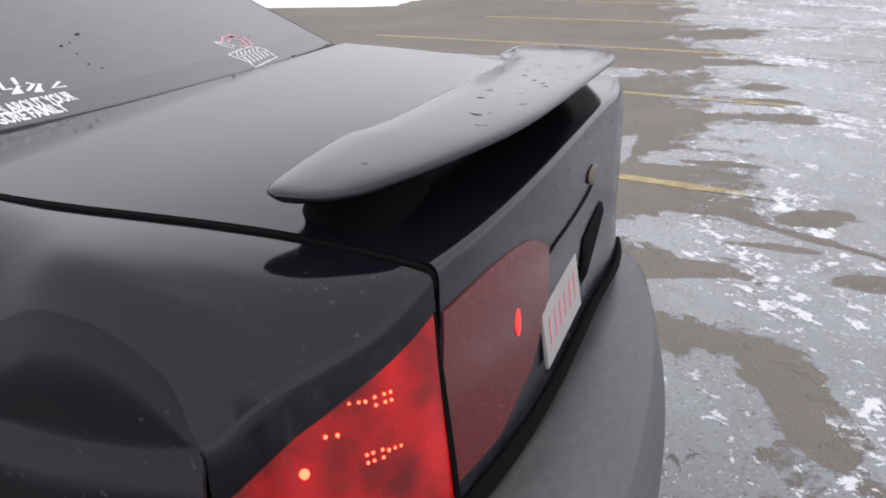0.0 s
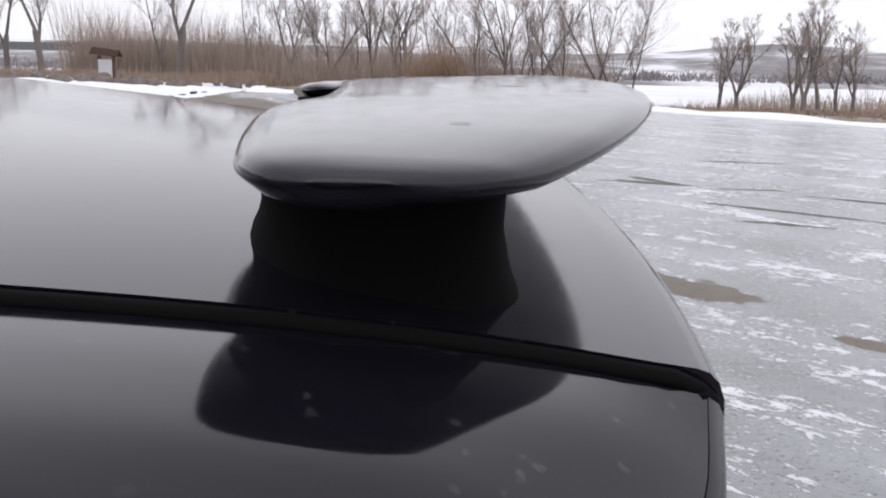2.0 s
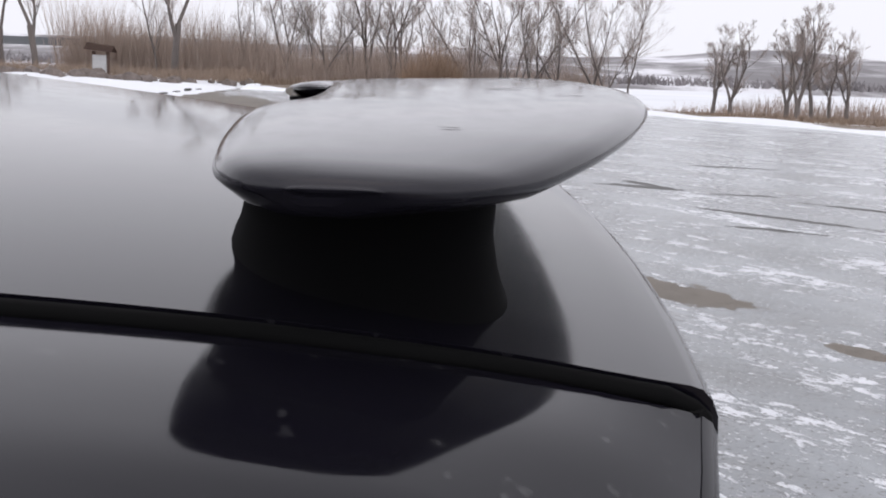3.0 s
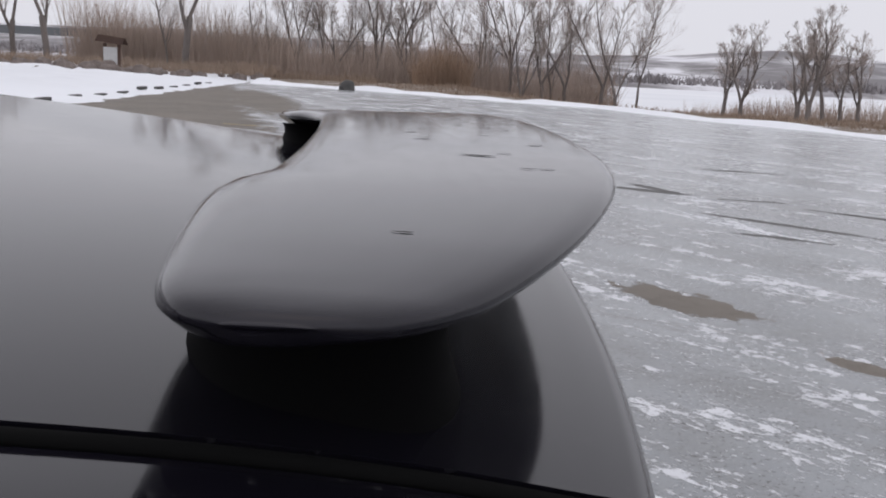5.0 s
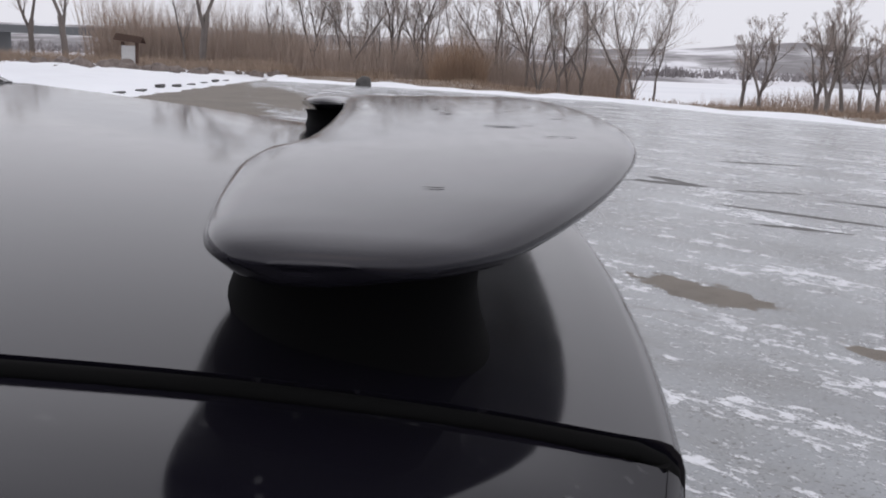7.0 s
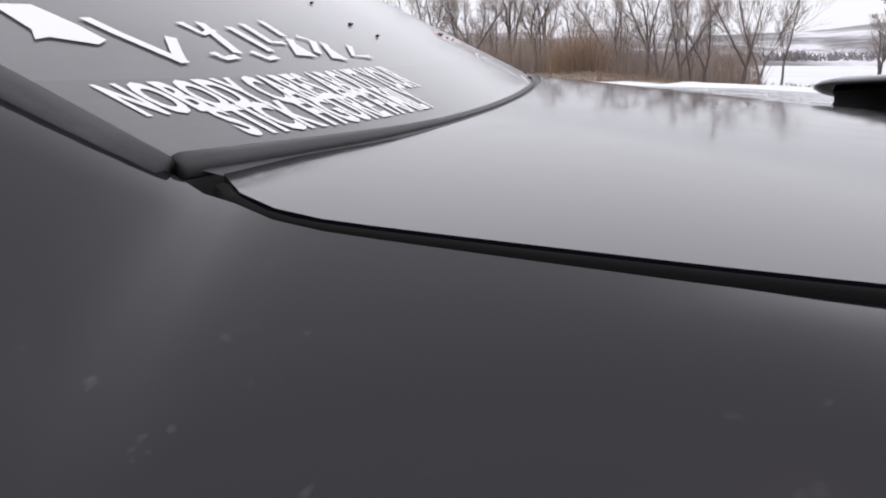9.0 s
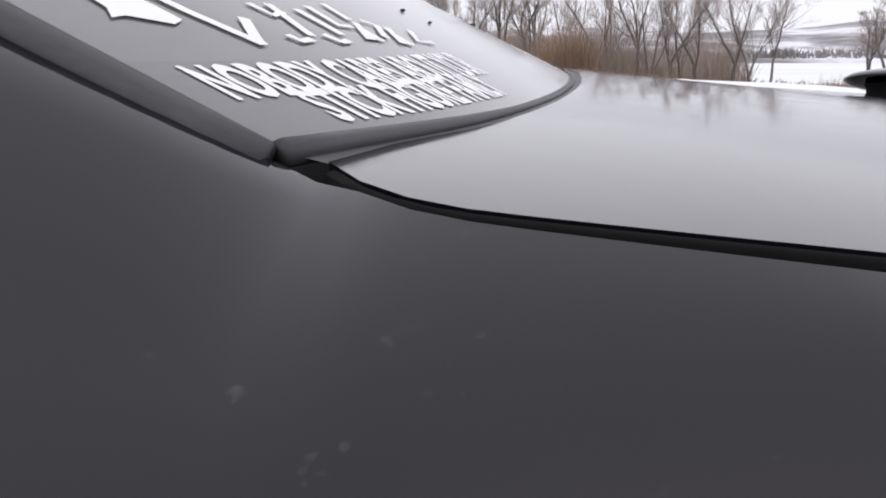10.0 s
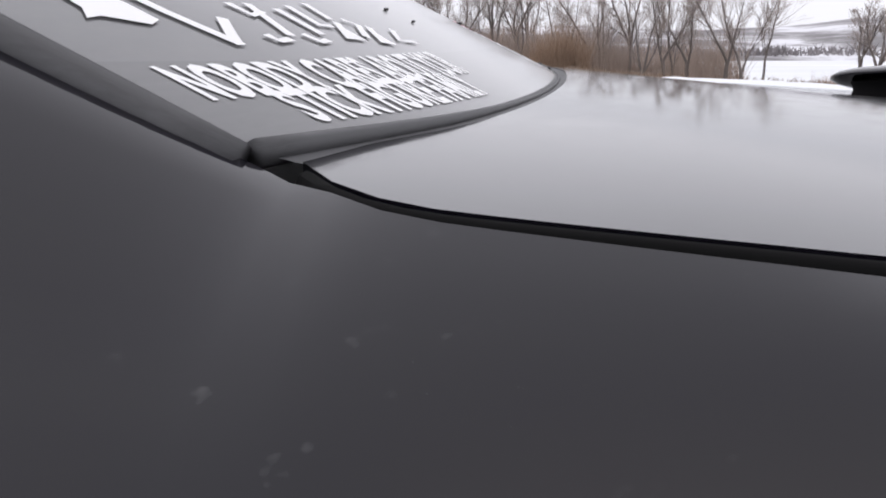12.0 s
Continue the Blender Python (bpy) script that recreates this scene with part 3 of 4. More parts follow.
# ---------------------------------------------------------------- spoiler
WING_LEAD = [(0, -0.242), (0.20, -0.247), (0.30, -0.254), (0.355, -0.261), (0.385, -0.270), (0.41, -0.282), (0.45, -0.288), (0.55, -0.288), (0.62, -0.284), (0.66, -0.279), (0.68, -0.273), (0.694, -0.263), (0.7025, -0.246)]
WING_TRAIL = [(0, 0.008), (0.2, 0.004), (0.3, -0.003), (0.4, -0.021), (0.495, -0.053), (0.578, -0.091), (0.624, -0.117), (0.666, -0.147), (0.69, -0.173), (0.70, -0.196), (0.703, -0.214)]


def wing_trail(y):
    return curve(abs(y), WING_TRAIL) - 0.074 * y + 0.008


def wing_lead(y):
    return curve(abs(y), WING_LEAD) - 0.074 * y + 0.008 - 0.058 * min(1, max(0, (y - 0.30) / 0.34))


def wing_z(y):
    return 1.178 - 0.052 * y * y - 0.010 * max(0, (y - 0.58) / 0.12) ** 2


TIP_SHRINK = [(0.45, 1.0), (0.66, 1.0), (0.682, 0.90), (0.692, 0.76), (0.698, 0.58), (0.7010, 0.40), (0.7025, 0.12)]
WING_PROFILE = [(0.0, -0.30), (0.01, -0.14), (0.04, 0.01), (0.10, 0.11), (0.3, 0.18), (0.5, 0.16), (0.7, 0.12), (0.85, 0.06), (0.93, -0.02), (0.97, -0.10), (0.992, -0.21), (1.0, -0.34), (0.992, -0.46), (0.965, -0.56), (0.88, -0.68), (0.75, -0.78), (0.5, -0.95), (0.2, -0.93), (0.07, -0.66), (0.02, -0.42)]


def wing_lift(y, c):
    """Rise of the inner part towards the trailing edge."""
    return table(abs(y), [(0, 0.013), (0.30, 0.013), (0.45, 0.010), (0.60, 0.004), (0.66, 0.0)]) * c * c


def wing_row(y, yy, shrink, inset):
    le, te = wing_lead(y) + inset, wing_trail(y) - inset
    zc = wing_z(y) - 0.013
    row = [(lerp(le, te, c), yy, zc + wing_lift(y, c) + 0.009 + (0.004 + h * 0.025) * shrink * table(abs(y), TIP_SHRINK)) for c, h in WING_PROFILE]
    w = min(1, max(0, (abs(y) - 0.58) / 0.10))
    row = [(p[0], p[1] - math.copysign(0.022 * w * shrink * table(abs(y), [(0.68, 1.0), (0.7025, 0.1)]) * max(0, -0.24 - h), y), p[2]) for p, (c, h) in zip(row, WING_PROFILE)]
    return row + [row[0]]


rows = []
END, CAP, FAR = 0.7025, 0.001, 1.10
for k in range(6):
    a = math.pi / 2 * k / 6
    rows.append(wing_row(-END, -END - CAP * math.cos(a), max(0.02, math.sin(a)), 0.004 * (1 - math.sin(a))))
for i in range(81):
    y = END * math.sin(math.pi / 2 * (-1 + i / 40))
    rows.append(wing_row(y, y * (FAR if y > 0 else 1), 1, 0))
for k in range(6):
    a = math.pi / 2 * (5 - k) / 6
    rows.append(wing_row(END, FAR * END + CAP * math.cos(a), max(0.02, math.sin(a)), 0.004 * (1 - math.sin(a))))
spoiler = empty("rear_spoiler", (-0.15, 0, 1.06))
tagged(spoiler, "black rear spoiler wing with water spots on boot lid", "spoiler")
bm = sheet(rows)
bmesh.ops.remove_doubles(bm, verts=bm.verts, dist=0.0002)
part("wing", bm, WINGPAINT, spoiler, "dusty black wing with rounded ends", True, 0)


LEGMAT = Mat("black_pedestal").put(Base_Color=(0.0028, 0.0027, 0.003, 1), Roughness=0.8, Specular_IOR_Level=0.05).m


def leg(y0, y1, stretch=1.0):
    """A pedestal that runs on from the wing's nose down to the lid, with a slightly wider foot."""
    rows = []
    for z_off, grow in ((0.0, 0.012), (0.12, 0.007), (0.3, 0.003), (0.55, 0.0), (0.8, 0.001), (1.0, 0.004)):
        ring = []
        for k in range(40):
            a = 2 * math.pi * k / 40
            cx, cy = math.cos(a), math.sin(a)
            q = 0.66
            y = (y0 + y1) / 2 + math.copysign(abs(cy) ** q, cy) * ((y1 - y0) / 2 + grow)
            half = 0.068 + grow
            x = wing_lead(y) + 0.077 + math.copysign(abs(cx) ** q, cx) * half
            yy = y * stretch
            zb = deck_z(x, max(-1, min(1, 2 * yy / 1.30))) - 0.006
            ring.append((x, yy, lerp(zb, wing_z(y) - 0.020, z_off)))
        ring.append(ring[0])
        rows.append(ring)
    bm = sheet(rows)
    bmesh.ops.remove_doubles(bm, verts=bm.verts, dist=0.0002)
    return bm


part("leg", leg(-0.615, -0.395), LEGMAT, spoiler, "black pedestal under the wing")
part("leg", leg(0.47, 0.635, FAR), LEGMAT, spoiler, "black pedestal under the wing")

# ---------------------------------------------------------------- tail lamps, plate, bumper
def lens_red():
    k = lens("red_lamp_lens", (0.12, 0.002, 0.003), 0.08)
    k.b.inputs["Emission Color"].default_value = (1.0, 0.008, 0.008, 1)
    shine = k.noise(10.0, 3, 0.5, k.coords())
    k.to(k.grey(shine, 0.34, 0.66, 0.02, 0.32), "Emission Strength")
    return k.m


LENS_ON = lens_red()
LENS_OFF = lens("dull_red_lens", (0.14, 0.006, 0.008), 0.26).m
LED = glow("lit_led", (1.0, 0.06, 0.025), 6.0)


def corner_point(u, v):
    """The wrapped outer lamp: u 0 at its inner edge to 1 on the flank, v 0 at the top to 1 at the bottom."""
    s = u * 28.0
    i = min(27, int(s))
    p = Vector(CREASE[i]).lerp(Vector(CREASE[i + 1]), s - i)
    top = p.z - brow(u) + 0.001
    return Vector((p.x + 0.006 + 0.024 * v, p.y, lerp(top, 0.64, v)))


def at_y(y):
    """The lamp's u at a given y."""
    return min(range(0, 101), key=lambda k: abs(corner_point(k / 100, 0).y - y)) / 100


outer = part("tail_lamp", sheet([[corner_point(i / 27, j / 12) for i in range(28)] for j in range(13)], thick=0.02), LENS_ON, car, "lit red tail lamp with led clusters")


def led(y, z, r):
    c = corner_point(at_y(y), 0)
    v = (c.z - z) / (c.z - 0.64)
    c = corner_point(at_y(y), v)
    bm = bmesh.new()
    bmesh.ops.create_uvsphere(bm, u_segments=8, v_segments=6, radius=r, matrix=Matrix.Translation(c + Vector((0.001, -0.001, 0))))
    ob = mesh_ob("led", bm, LED)
    ob.parent = outer
    ob.matrix_parent_inverse = outer.matrix_world.inverted()


led(-0.841, 0.843, 0.0068)
for y, z in ((-0.812, 0.880), (-0.798, 0.877)):
    led(y, z, 0.0028)
# two lit clusters: a small grid of diodes and a loose row beside it
for y0, z0, tail in ((-0.748, 0.911, -0.011), (-0.770, 0.838, 0.008)):
    for k in range(3):
        for m in range(2):
            led(y0 + 0.0098 * k, z0 - 0.011 * m, 0.0023)
    edge = y0 if tail < 0 else y0 + 0.0196
    for k in range(1, 4):
        led(edge + tail * k, z0 - 0.004 + (0.0 if tail > 0 else 0.002) * k, 0.0026 - 0.0002 * k)


def lid_lamp(sgn):
    rows = []
    for j in range(11):
        v = j / 10
        row = []
        for i in range(15):
            u = i / 14
            z = lerp(curve(u, [(0, 0.985), (0.4, 1.0), (0.8, 0.985), (1.0, 0.945)]), 0.705, v)
            yin = curve(v, [(0, -0.225), (0.2, -0.208), (0.5, -0.22), (0.8, -0.30), (1.0, -0.45)])
            y = lerp(-0.632, min(yin, -0.54) if sgn > 0 else yin, u)
            y *= -sgn
            row.append((rear_plane(y, z) + 0.004, y, z))
        rows.append(row)
    return sheet(rows, thick=0.014)


lid_lens = part("lid_lamp", lid_lamp(-1), LENS_OFF, car, "dusty dull red lamp in the boot lid")
bm = bmesh.new()
bmesh.ops.create_uvsphere(bm, u_segments=12, v_segments=10, radius=1.0, matrix=Matrix.Translation((rear_plane(-0.37, 0.872) + 0.0035, -0.372, 0.872)) @ pose(0, 0, 0, 8, 0, 4) @ Matrix.Diagonal((0.003, 0.013, 0.029, 1)))
bulb = mesh_ob("bulb", bm, glow("lit_bulb", (0.9, 0.04, 0.035), 0.8))
bulb.parent = lid_lens
part("lid_lamp", lid_lamp(1), LENS_OFF, car, "dusty dull red lamp in the boot lid")
PLATE = plain("plate_white", (0.42, 0.40, 0.385), 0.4, grain=30, vary=0.1)
plate = part("number_plate", box(bmesh.new(), (-0.004, -0.152, -0.076), (0.004, 0.152, 0.076)), PLATE, car, "white number plate with pale pink bars")
plate.matrix_world = pose(0.004, -0.112, 0.790, 7, -4, 3) @ Matrix.Diagonal((1, 0.80, 0.72, 1))
soften(plate, 0.002)
for k in range(6):
    y = -0.11 + k * 0.044
    bar = mesh_ob("plate_bar", box(bmesh.new(), (0.0045, y - 0.007, -0.03), (0.0055, y + 0.007, 0.04)), PINK, False)
    bar.parent = plate

bm = bmesh.new()
rows = []
for i in range(33):
    a = -1 + i / 16
    y = 0.93 * math.copysign(abs(math.sin(a * math.pi / 2)) ** 1.0, a)
    back = 0.165 - 0.20 * y - 0.13 * abs(y) ** 2 - 0.9 * max(0, abs(y) - 0.62) ** 1.3
    if abs(a) > 0.999:
        back = -0.55
    inn = rear_x(max(-0.6, min(0.6, y))) - 0.04
    row = [(min(inn, back - 0.05), y * 0.99, 0.655), (lerp(inn, back, 0.35), y, 0.652), (lerp(inn, back, 0.7), y, 0.642), (lerp(inn, back, 0.92), y, 0.622), (back, y, 0.585), (back + 0.012, y, 0.52), (back, y, 0.40), (back - 0.04, y, 0.30)]
    rows.append(row)
part("rear_bumper", sheet(rows, thick=0.012), BUMPER, car, "grey salt-stained rear bumper")

# ---------------------------------------------------------------- stickers on the rear window
def lettering(text, y0, y1, up0, height, name, label):
    """Words cut from vinyl, laid on the curved glass."""
    cu = bpy.data.curves.new(name, "FONT")
    cu.body, cu.size, cu.offset, cu.resolution_u = text, 1.0, 0.034, 3
    tmp = new("tmp", cu)
    bpy.context.view_layer.update()
    me = bpy.data.meshes.new_from_object(tmp.evaluated_get(bpy.context.evaluated_depsgraph_get()))
    bpy.data.objects.remove(tmp)
    xs = [v.co.x for v in me.vertices]
    lo, hi = min(xs), max(xs)
    for v in me.vertices:
        v.co = glass_point(lerp(y0, y1, (v.co.x - lo) / (hi - lo)), up0 + height * v.co.y / 0.70, 0.0011)
    root = empty(name, glass_point((y0 + y1) / 2, up0))
    tagged(root, label, "sticker")
    whole = bmesh.new()
    whole.from_mesh(me)
    left = set(whole.verts)
    while left:
        todo, got = [next(v for v in whole.verts if v in left)], set()
        while todo:
            v = todo.pop()
            if v in got:
                continue
            got.add(v)
            todo += [e.other_vert(v) for e in v.link_edges]
        left -= got
        bm = bmesh.new()
        twin = {v: bm.verts.new(v.co) for v in whole.verts if v in got}
        for f in whole.faces:
            if f.verts[0] in got:
                bm.faces.new([twin[v] for v in f.verts])
        part("letter", bm, VINYL, root, "", False)
    whole.free()
    return root


lettering("NOBODY CARES ABOUT YOUR", -0.576, -0.285, 0.044, 0.031, "window_sticker", "white vinyl lettering about a stick figure family")
lettering("STICK FIGURE FAMILY", -0.540, -0.325, 0.0165, 0.030, "window_sticker", "white vinyl lettering about a stick figure family")


def blot(points, out=0.0011):
    """A flat cut-out on the glass from (y, up) points."""
    bm = bmesh.new()
    vs = [bm.verts.new(glass_point(y, u, out)) for y, u in points]
    bm.faces.new(vs)
    bmesh.ops.triangulate(bm, faces=bm.faces)
    return bm


def ribbon(line, w):
    """The outline of a flat stroke of half width w along (y, up) points."""
    left, right = [], []
    for k, (y, u) in enumerate(line):
        (ya, ua), (yb, ub) = line[max(k - 1, 0)], line[min(k + 1, len(line) - 1)]
        d = Vector((yb - ya, ub - ua))
        d = (d if d.length > 1e-6 else Vector((line[1][0] - y, line[1][1] - u))).normalized() * w
        left.append((y - d.y * 1.5, u + d.x))
        right.append((y + d.y * 1.5, u - d.x))
    return left + right[::-1]


deco = empty("window_decal", glass_point(-0.5, 0.14))
tagged(deco, "white vinyl cut-out figure above the lettering", "sticker")
CUTS = [
    [(-0.548, 0.165), (-0.552, 0.135), (-0.560, 0.124), (-0.550, 0.1265), (-0.530, 0.1175), (-0.520, 0.1226), (-0.520, 0.140), (-0.525, 0.165)],
]
LINES = [
    [(-0.507, 0.150), (-0.505, 0.1325), (-0.496, 0.0945)], [(-0.498, 0.0955), (-0.488, 0.108), (-0.472, 0.126)],
    [(-0.440, 0.146), (-0.438, 0.130), (-0.420, 0.136)], [(-0.420, 0.146), (-0.440, 0.104)], [(-0.462, 0.106), (-0.460, 0.098), (-0.446, 0.100)],
    [(-0.398, 0.140), (-0.402, 0.105)], [(-0.424, 0.106), (-0.420, 0.0955), (-0.408, 0.0975)], [(-0.342, 0.150), (-0.350, 0.126)],
    [(-0.350, 0.122), (-0.378, 0.098), (-0.358, 0.0975)], [(-0.332, 0.126), (-0.322, 0.118), (-0.348, 0.100)], [(-0.310, 0.115), (-0.338, 0.091), (-0.322, 0.090)],
    [(-0.272, 0.110), (-0.300, 0.094), (-0.272, 0.0905)], [(-0.375, 0.145), (-0.382, 0.118), (-0.366, 0.116)],
]
for cut in CUTS:
    part("cut_out", blot(cut), VINYL, deco, "", False)
for line in LINES:
    part("figure_line", blot(ribbon(line, 0.0026)), VINYL, deco, "", False)
deco2 = empty("window_decal", glass_point(0.27, 0.07))
tagged(deco2, "small pink and white outline sticker on the window", "sticker")


def stroke(pts, w, mat):
    part("line", blot(ribbon(pts, w), 0.0009), mat, deco2, "", False)


stroke([(0.245, 0.125), (0.275, 0.143), (0.315, 0.142), (0.335, 0.118), (0.325, 0.086)], 0.0022, PINK)
stroke([(0.262, 0.118), (0.290, 0.130), (0.315, 0.118), (0.305, 0.090), (0.275, 0.092)], 0.0022, PINK)
stroke([(0.222, 0.130), (0.245, 0.122), (0.262, 0.100), (0.245, 0.092), (0.222, 0.130)], 0.0015, VINYL)
stroke([(0.200, 0.072), (0.250, 0.080), (0.310, 0.082), (0.335, 0.060), (0.330, 0.018), (0.270, 0.012), (0.215, 0.004), (0.222, 0.030), (0.200, 0.072)], 0.0015, VINYL)
for k in range(6):
    a = 0.225 + 0.017 * k
    stroke([(a, 0.02 + 0.002 * k), (a + 0.008, 0.05), (a - 0.004, 0.06), (a + 0.010, 0.074)], 0.0015, VINYL)

# grit on the glass and scratches and drops on the wing
bits = [(-0.09, 0.258, 0.0045), (-0.163, 0.226, 0.003), (0.302, 0.137, 0.0045), (0.57, 0.004, 0.004), (0.385, 0.004, 0.0045), (-0.135, 0.232, 0.002), (-0.155, 0.190, 0.002), (-0.165, 0.148, 0.0025), (-0.150, 0.126, 0.002), (0.33, 0.128, 0.002), (0.36, 0.122, 0.002)]
for y, u, r in bits:
    bm = bmesh.new()
    bmesh.ops.create_icosphere(bm, subdivisions=1, radius=r, matrix=Matrix.Translation(glass_point(y, u, 0.001)) @ Matrix.Diagonal((1, 1.6, 0.6, 1)))
    tagged(mesh_ob("grit", bm, ROCK), "dark speck of grit on the rear window", "grit", "grit on the window")


def wing_top(x, y):
    y = y / FAR if y > 0 else y
    le, te = wing_lead(y), wing_trail(y)
    c = (x - le) / (te - le)
    h = table(c, [(0.04, 0.01), (0.10, 0.11), (0.3, 0.18), (0.5, 0.16), (0.7, 0.12), (0.85, 0.06), (0.93, -0.02)])
    return wing_z(y) + wing_lift(y, c) - 0.004 + (0.004 + h * 0.025) * table(abs(y), TIP_SHRINK)


CHIP = plain("scuffed_primer", (0.03, 0.028, 0.027), 0.9)
WETMARK = plain("dried_water_mark", (0.16, 0.16, 0.165), 0.45)
marks = [(-0.121, -0.580, 0.006, 0.0012, -4, CHIP), (-0.073, -0.302, 0.015, 0.003, -28, CHIP), (-0.041, -0.372, 0.006, 0.0014, -8, CHIP), (-0.118, -0.17, 0.008, 0.003, 10, CHIP), (-0.13, -0.10, 0.007, 0.003, 20, CHIP)]
marks += [(-0.028, -0.372, 0.006, 0.0016, -6, WETMARK), (-0.022, -0.225, 0.007, 0.003, 5, WETMARK), (-0.052, -0.290, 0.006, 0.0018, -20, WETMARK), (-0.060, -0.130, 0.006, 0.002, 10, WETMARK)]
rng = random.Random(17)
for k in range(12):
    marks.append((rng.uniform(-0.15, -0.02), rng.uniform(-0.12, 0.22), rng.uniform(0.003, 0.007), rng.uniform(0.0015, 0.0035), rng.uniform(-40, 40), CHIP))
for x, y, a, b, turn, mat in marks:
    bm = bmesh.new()
    ring = []
    for k in range(10):
        t = 2 * math.pi * k / 10
        q = 1 + 0.25 * math.sin(3 * t + 7 * x)
        p = Vector((a * q * math.cos(t), b * q * math.sin(t), 0))
        p.rotate(Euler((0, 0, radians(turn))))
        ring.append(bm.verts.new((x + p.x, y + p.y, wing_top(x + p.x, y + p.y) + 0.0006)))
    mid = bm.verts.new((x, y, wing_top(x, y) + 0.0007))
    for k in range(10):
        bm.faces.new((ring[k], ring[(k + 1) % 10], mid))
    part("water_mark" if mat is WETMARK else "scuff", bm, mat, spoiler)

# badge and the edge of the plate recess
bm = bmesh.new()
bmesh.ops.create_uvsphere(bm, u_segments=24, v_segments=12, radius=1.0, matrix=Matrix.Translation((rear_plane(0.11, 0.987) + 0.004, 0.11, 0.987)) @ pose(0, 0, 0, 0, 0, 4) @ Matrix.Diagonal((0.005, 0.042, 0.018, 1)))
part("badge", bm, plain("dark_gilt", (0.16, 0.135, 0.10), 0.4, 0.7), car, "oval dark gilt badge")
part("panel_line", tube(bmesh.new(), [(rear_plane(y, z) + 0.001, y, z) for y, z in ((-0.245, 0.925), (-0.18, 0.936), (-0.10, 0.941), (-0.02, 0.946), (0.06, 0.955), (0.12, 0.966))], [0.003] * 6, 6), GAPMAT, car)
part("lamp_gap", tube(bmesh.new(), [(lerp(-0.008, 0.028, k / 8) + 0.001, -0.6425, lerp(1.045, 0.66, k / 8)) for k in range(9)], [0.006] * 9, 6), GAPMAT, car)
part("sill_line", tube(bmesh.new(), [(rear_x(y) + 0.002, y, table(y, [(-0.6, 0.662), (-0.35, 0.668), (-0.1, 0.682), (0.1, 0.700), (0.6, 0.70)])) for y in [-0.62 + 0.1 * k for k in range(13)]], [0.016 - 0.0007 * k for k in range(13)], 8), GAPMAT, car, "dark strip along the gap above the bumper")
# shadow in the plate recess, drawn as a flat dark patch
bm = bmesh.new()
ring = [bm.verts.new((rear_plane(y, z) + 0.0035, y, z)) for y, z in ((0.045, 0.772), (0.055, 0.868), (0.12, 0.886), (0.225, 0.903), (0.262, 0.868), (0.20, 0.82), (0.12, 0.775))]
bm.faces.new(ring)
bmesh.ops.solidify(bm, geom=list(bm.faces), thickness=0.003)
part("recess_shadow", bm, GAPMAT, car, "dark patch drawn as the shadow of the recess beside the number plate", False)

# ---------------------------------------------------------------- surroundings
def bank_edge(y):
    return table(y, [(14, -7.6), (21, -7.9), (45, -8.8), (60, -9.5)])


def bank_height(x, y):
    """Lumpy ploughed snow, highest some way behind its edge."""
    s = (bank_edge(y) - x) / 30
    h = 0.05 + 0.22 * min(1, s * 5) + 0.16 * math.exp(-((s - 0.32) / 0.09) ** 2) * (0.6 + 0.4 * math.sin(y * 1.3))
    return h + noise.noise(Vector((x * 0.7, y * 0.7, 0))) * (0.06 + 0.14 * min(1, s * 4)) + noise.noise(Vector((x * 2.1, y * 2.1, 3))) * (0.06 + 0.1 * min(1, s * 4))


def snow_bank():
    """A low bank of ploughed snow along the edges of the car park."""
    bm = bmesh.new()
    rng = random.Random(3)
    rows = []
    for i in range(90):
        t = i / 89
        y = lerp(14, 60, t)
        x0 = bank_edge(y)
        row = []
        for j in range(24):
            s = j / 23
            x = x0 - s * 30
            h, n = bank_height(x, y), 0
            if j == 0:
                x += 0.5 * noise.noise(Vector((y * 0.8, 0, 7)))
                h, n = -0.02, 0
            row.append((x, y, (h + n) * min(1, i / 4) - (0.05 if i == 0 else 0)))
        rows.append(row)
    return sheet(rows, bm)


tagged(mesh_ob("snow_bank", snow_bank(), SNOW), "bank of white ploughed snow beside the asphalt", "snow", kind="structure")


def snow_ridge():
    bm = bmesh.new()
    rows = []
    for i in range(240):
        t = i / 239
        x = lerp(-10, 40, t)
        y = table(x, [(-10, 56), (-8.8, 46), (-1.8, 42), (2.7, 37.5), (5.7, 35.4), (8, 29), (10.2, 25.6), (11.5, 21), (20, 11), (40, 0)])
        row = []
        for s, h in ((0, -0.03), (0.25, 0.06), (0.6, 0.16), (1.0, 0.13), (1.5, 0.05), (2.2, -0.04)):
            k = 0.4 + 0.9 * (0.5 + noise.noise(Vector((x * 0.9, s, 1))))
            row.append((x + 0.25 * s, y + s + 0.35 * noise.noise(Vector((x * 0.8, 5, 2))), h * k if h > 0 else h))
        rows.append(row)
    return sheet(rows, bm)


tagged(mesh_ob("snow_ridge", snow_ridge(), SNOW), "low ridge of snow along the edge of the ice", "snow", kind="structure")

# row of kerb stones in the snow
def kerb_stone():
    bm = bmesh.new()
    box(bm, (-0.08, -0.36, -0.06), (0.08, 0.36, 0.03))
    ob = mesh_ob("wheel_stop", bm, ROCK, False)
    return tagged(soften(ob, 0.02), "dark concrete wheel stop half buried in snow", "wheel stop", "row of wheel stops")


stop = kerb_stone()
for i in range(12):
    y = 17.0 + 2.2 * i
    m = pose(table(y, [(20, -8.75), (41, -9.55)]), y, bank_height(table(y, [(20, -8.75), (41, -9.55)]), y) + 0.01, 0, 0, 2)
    if i == 0:
        stop.matrix_world = m
    else:
        copy_thing(stop, m)


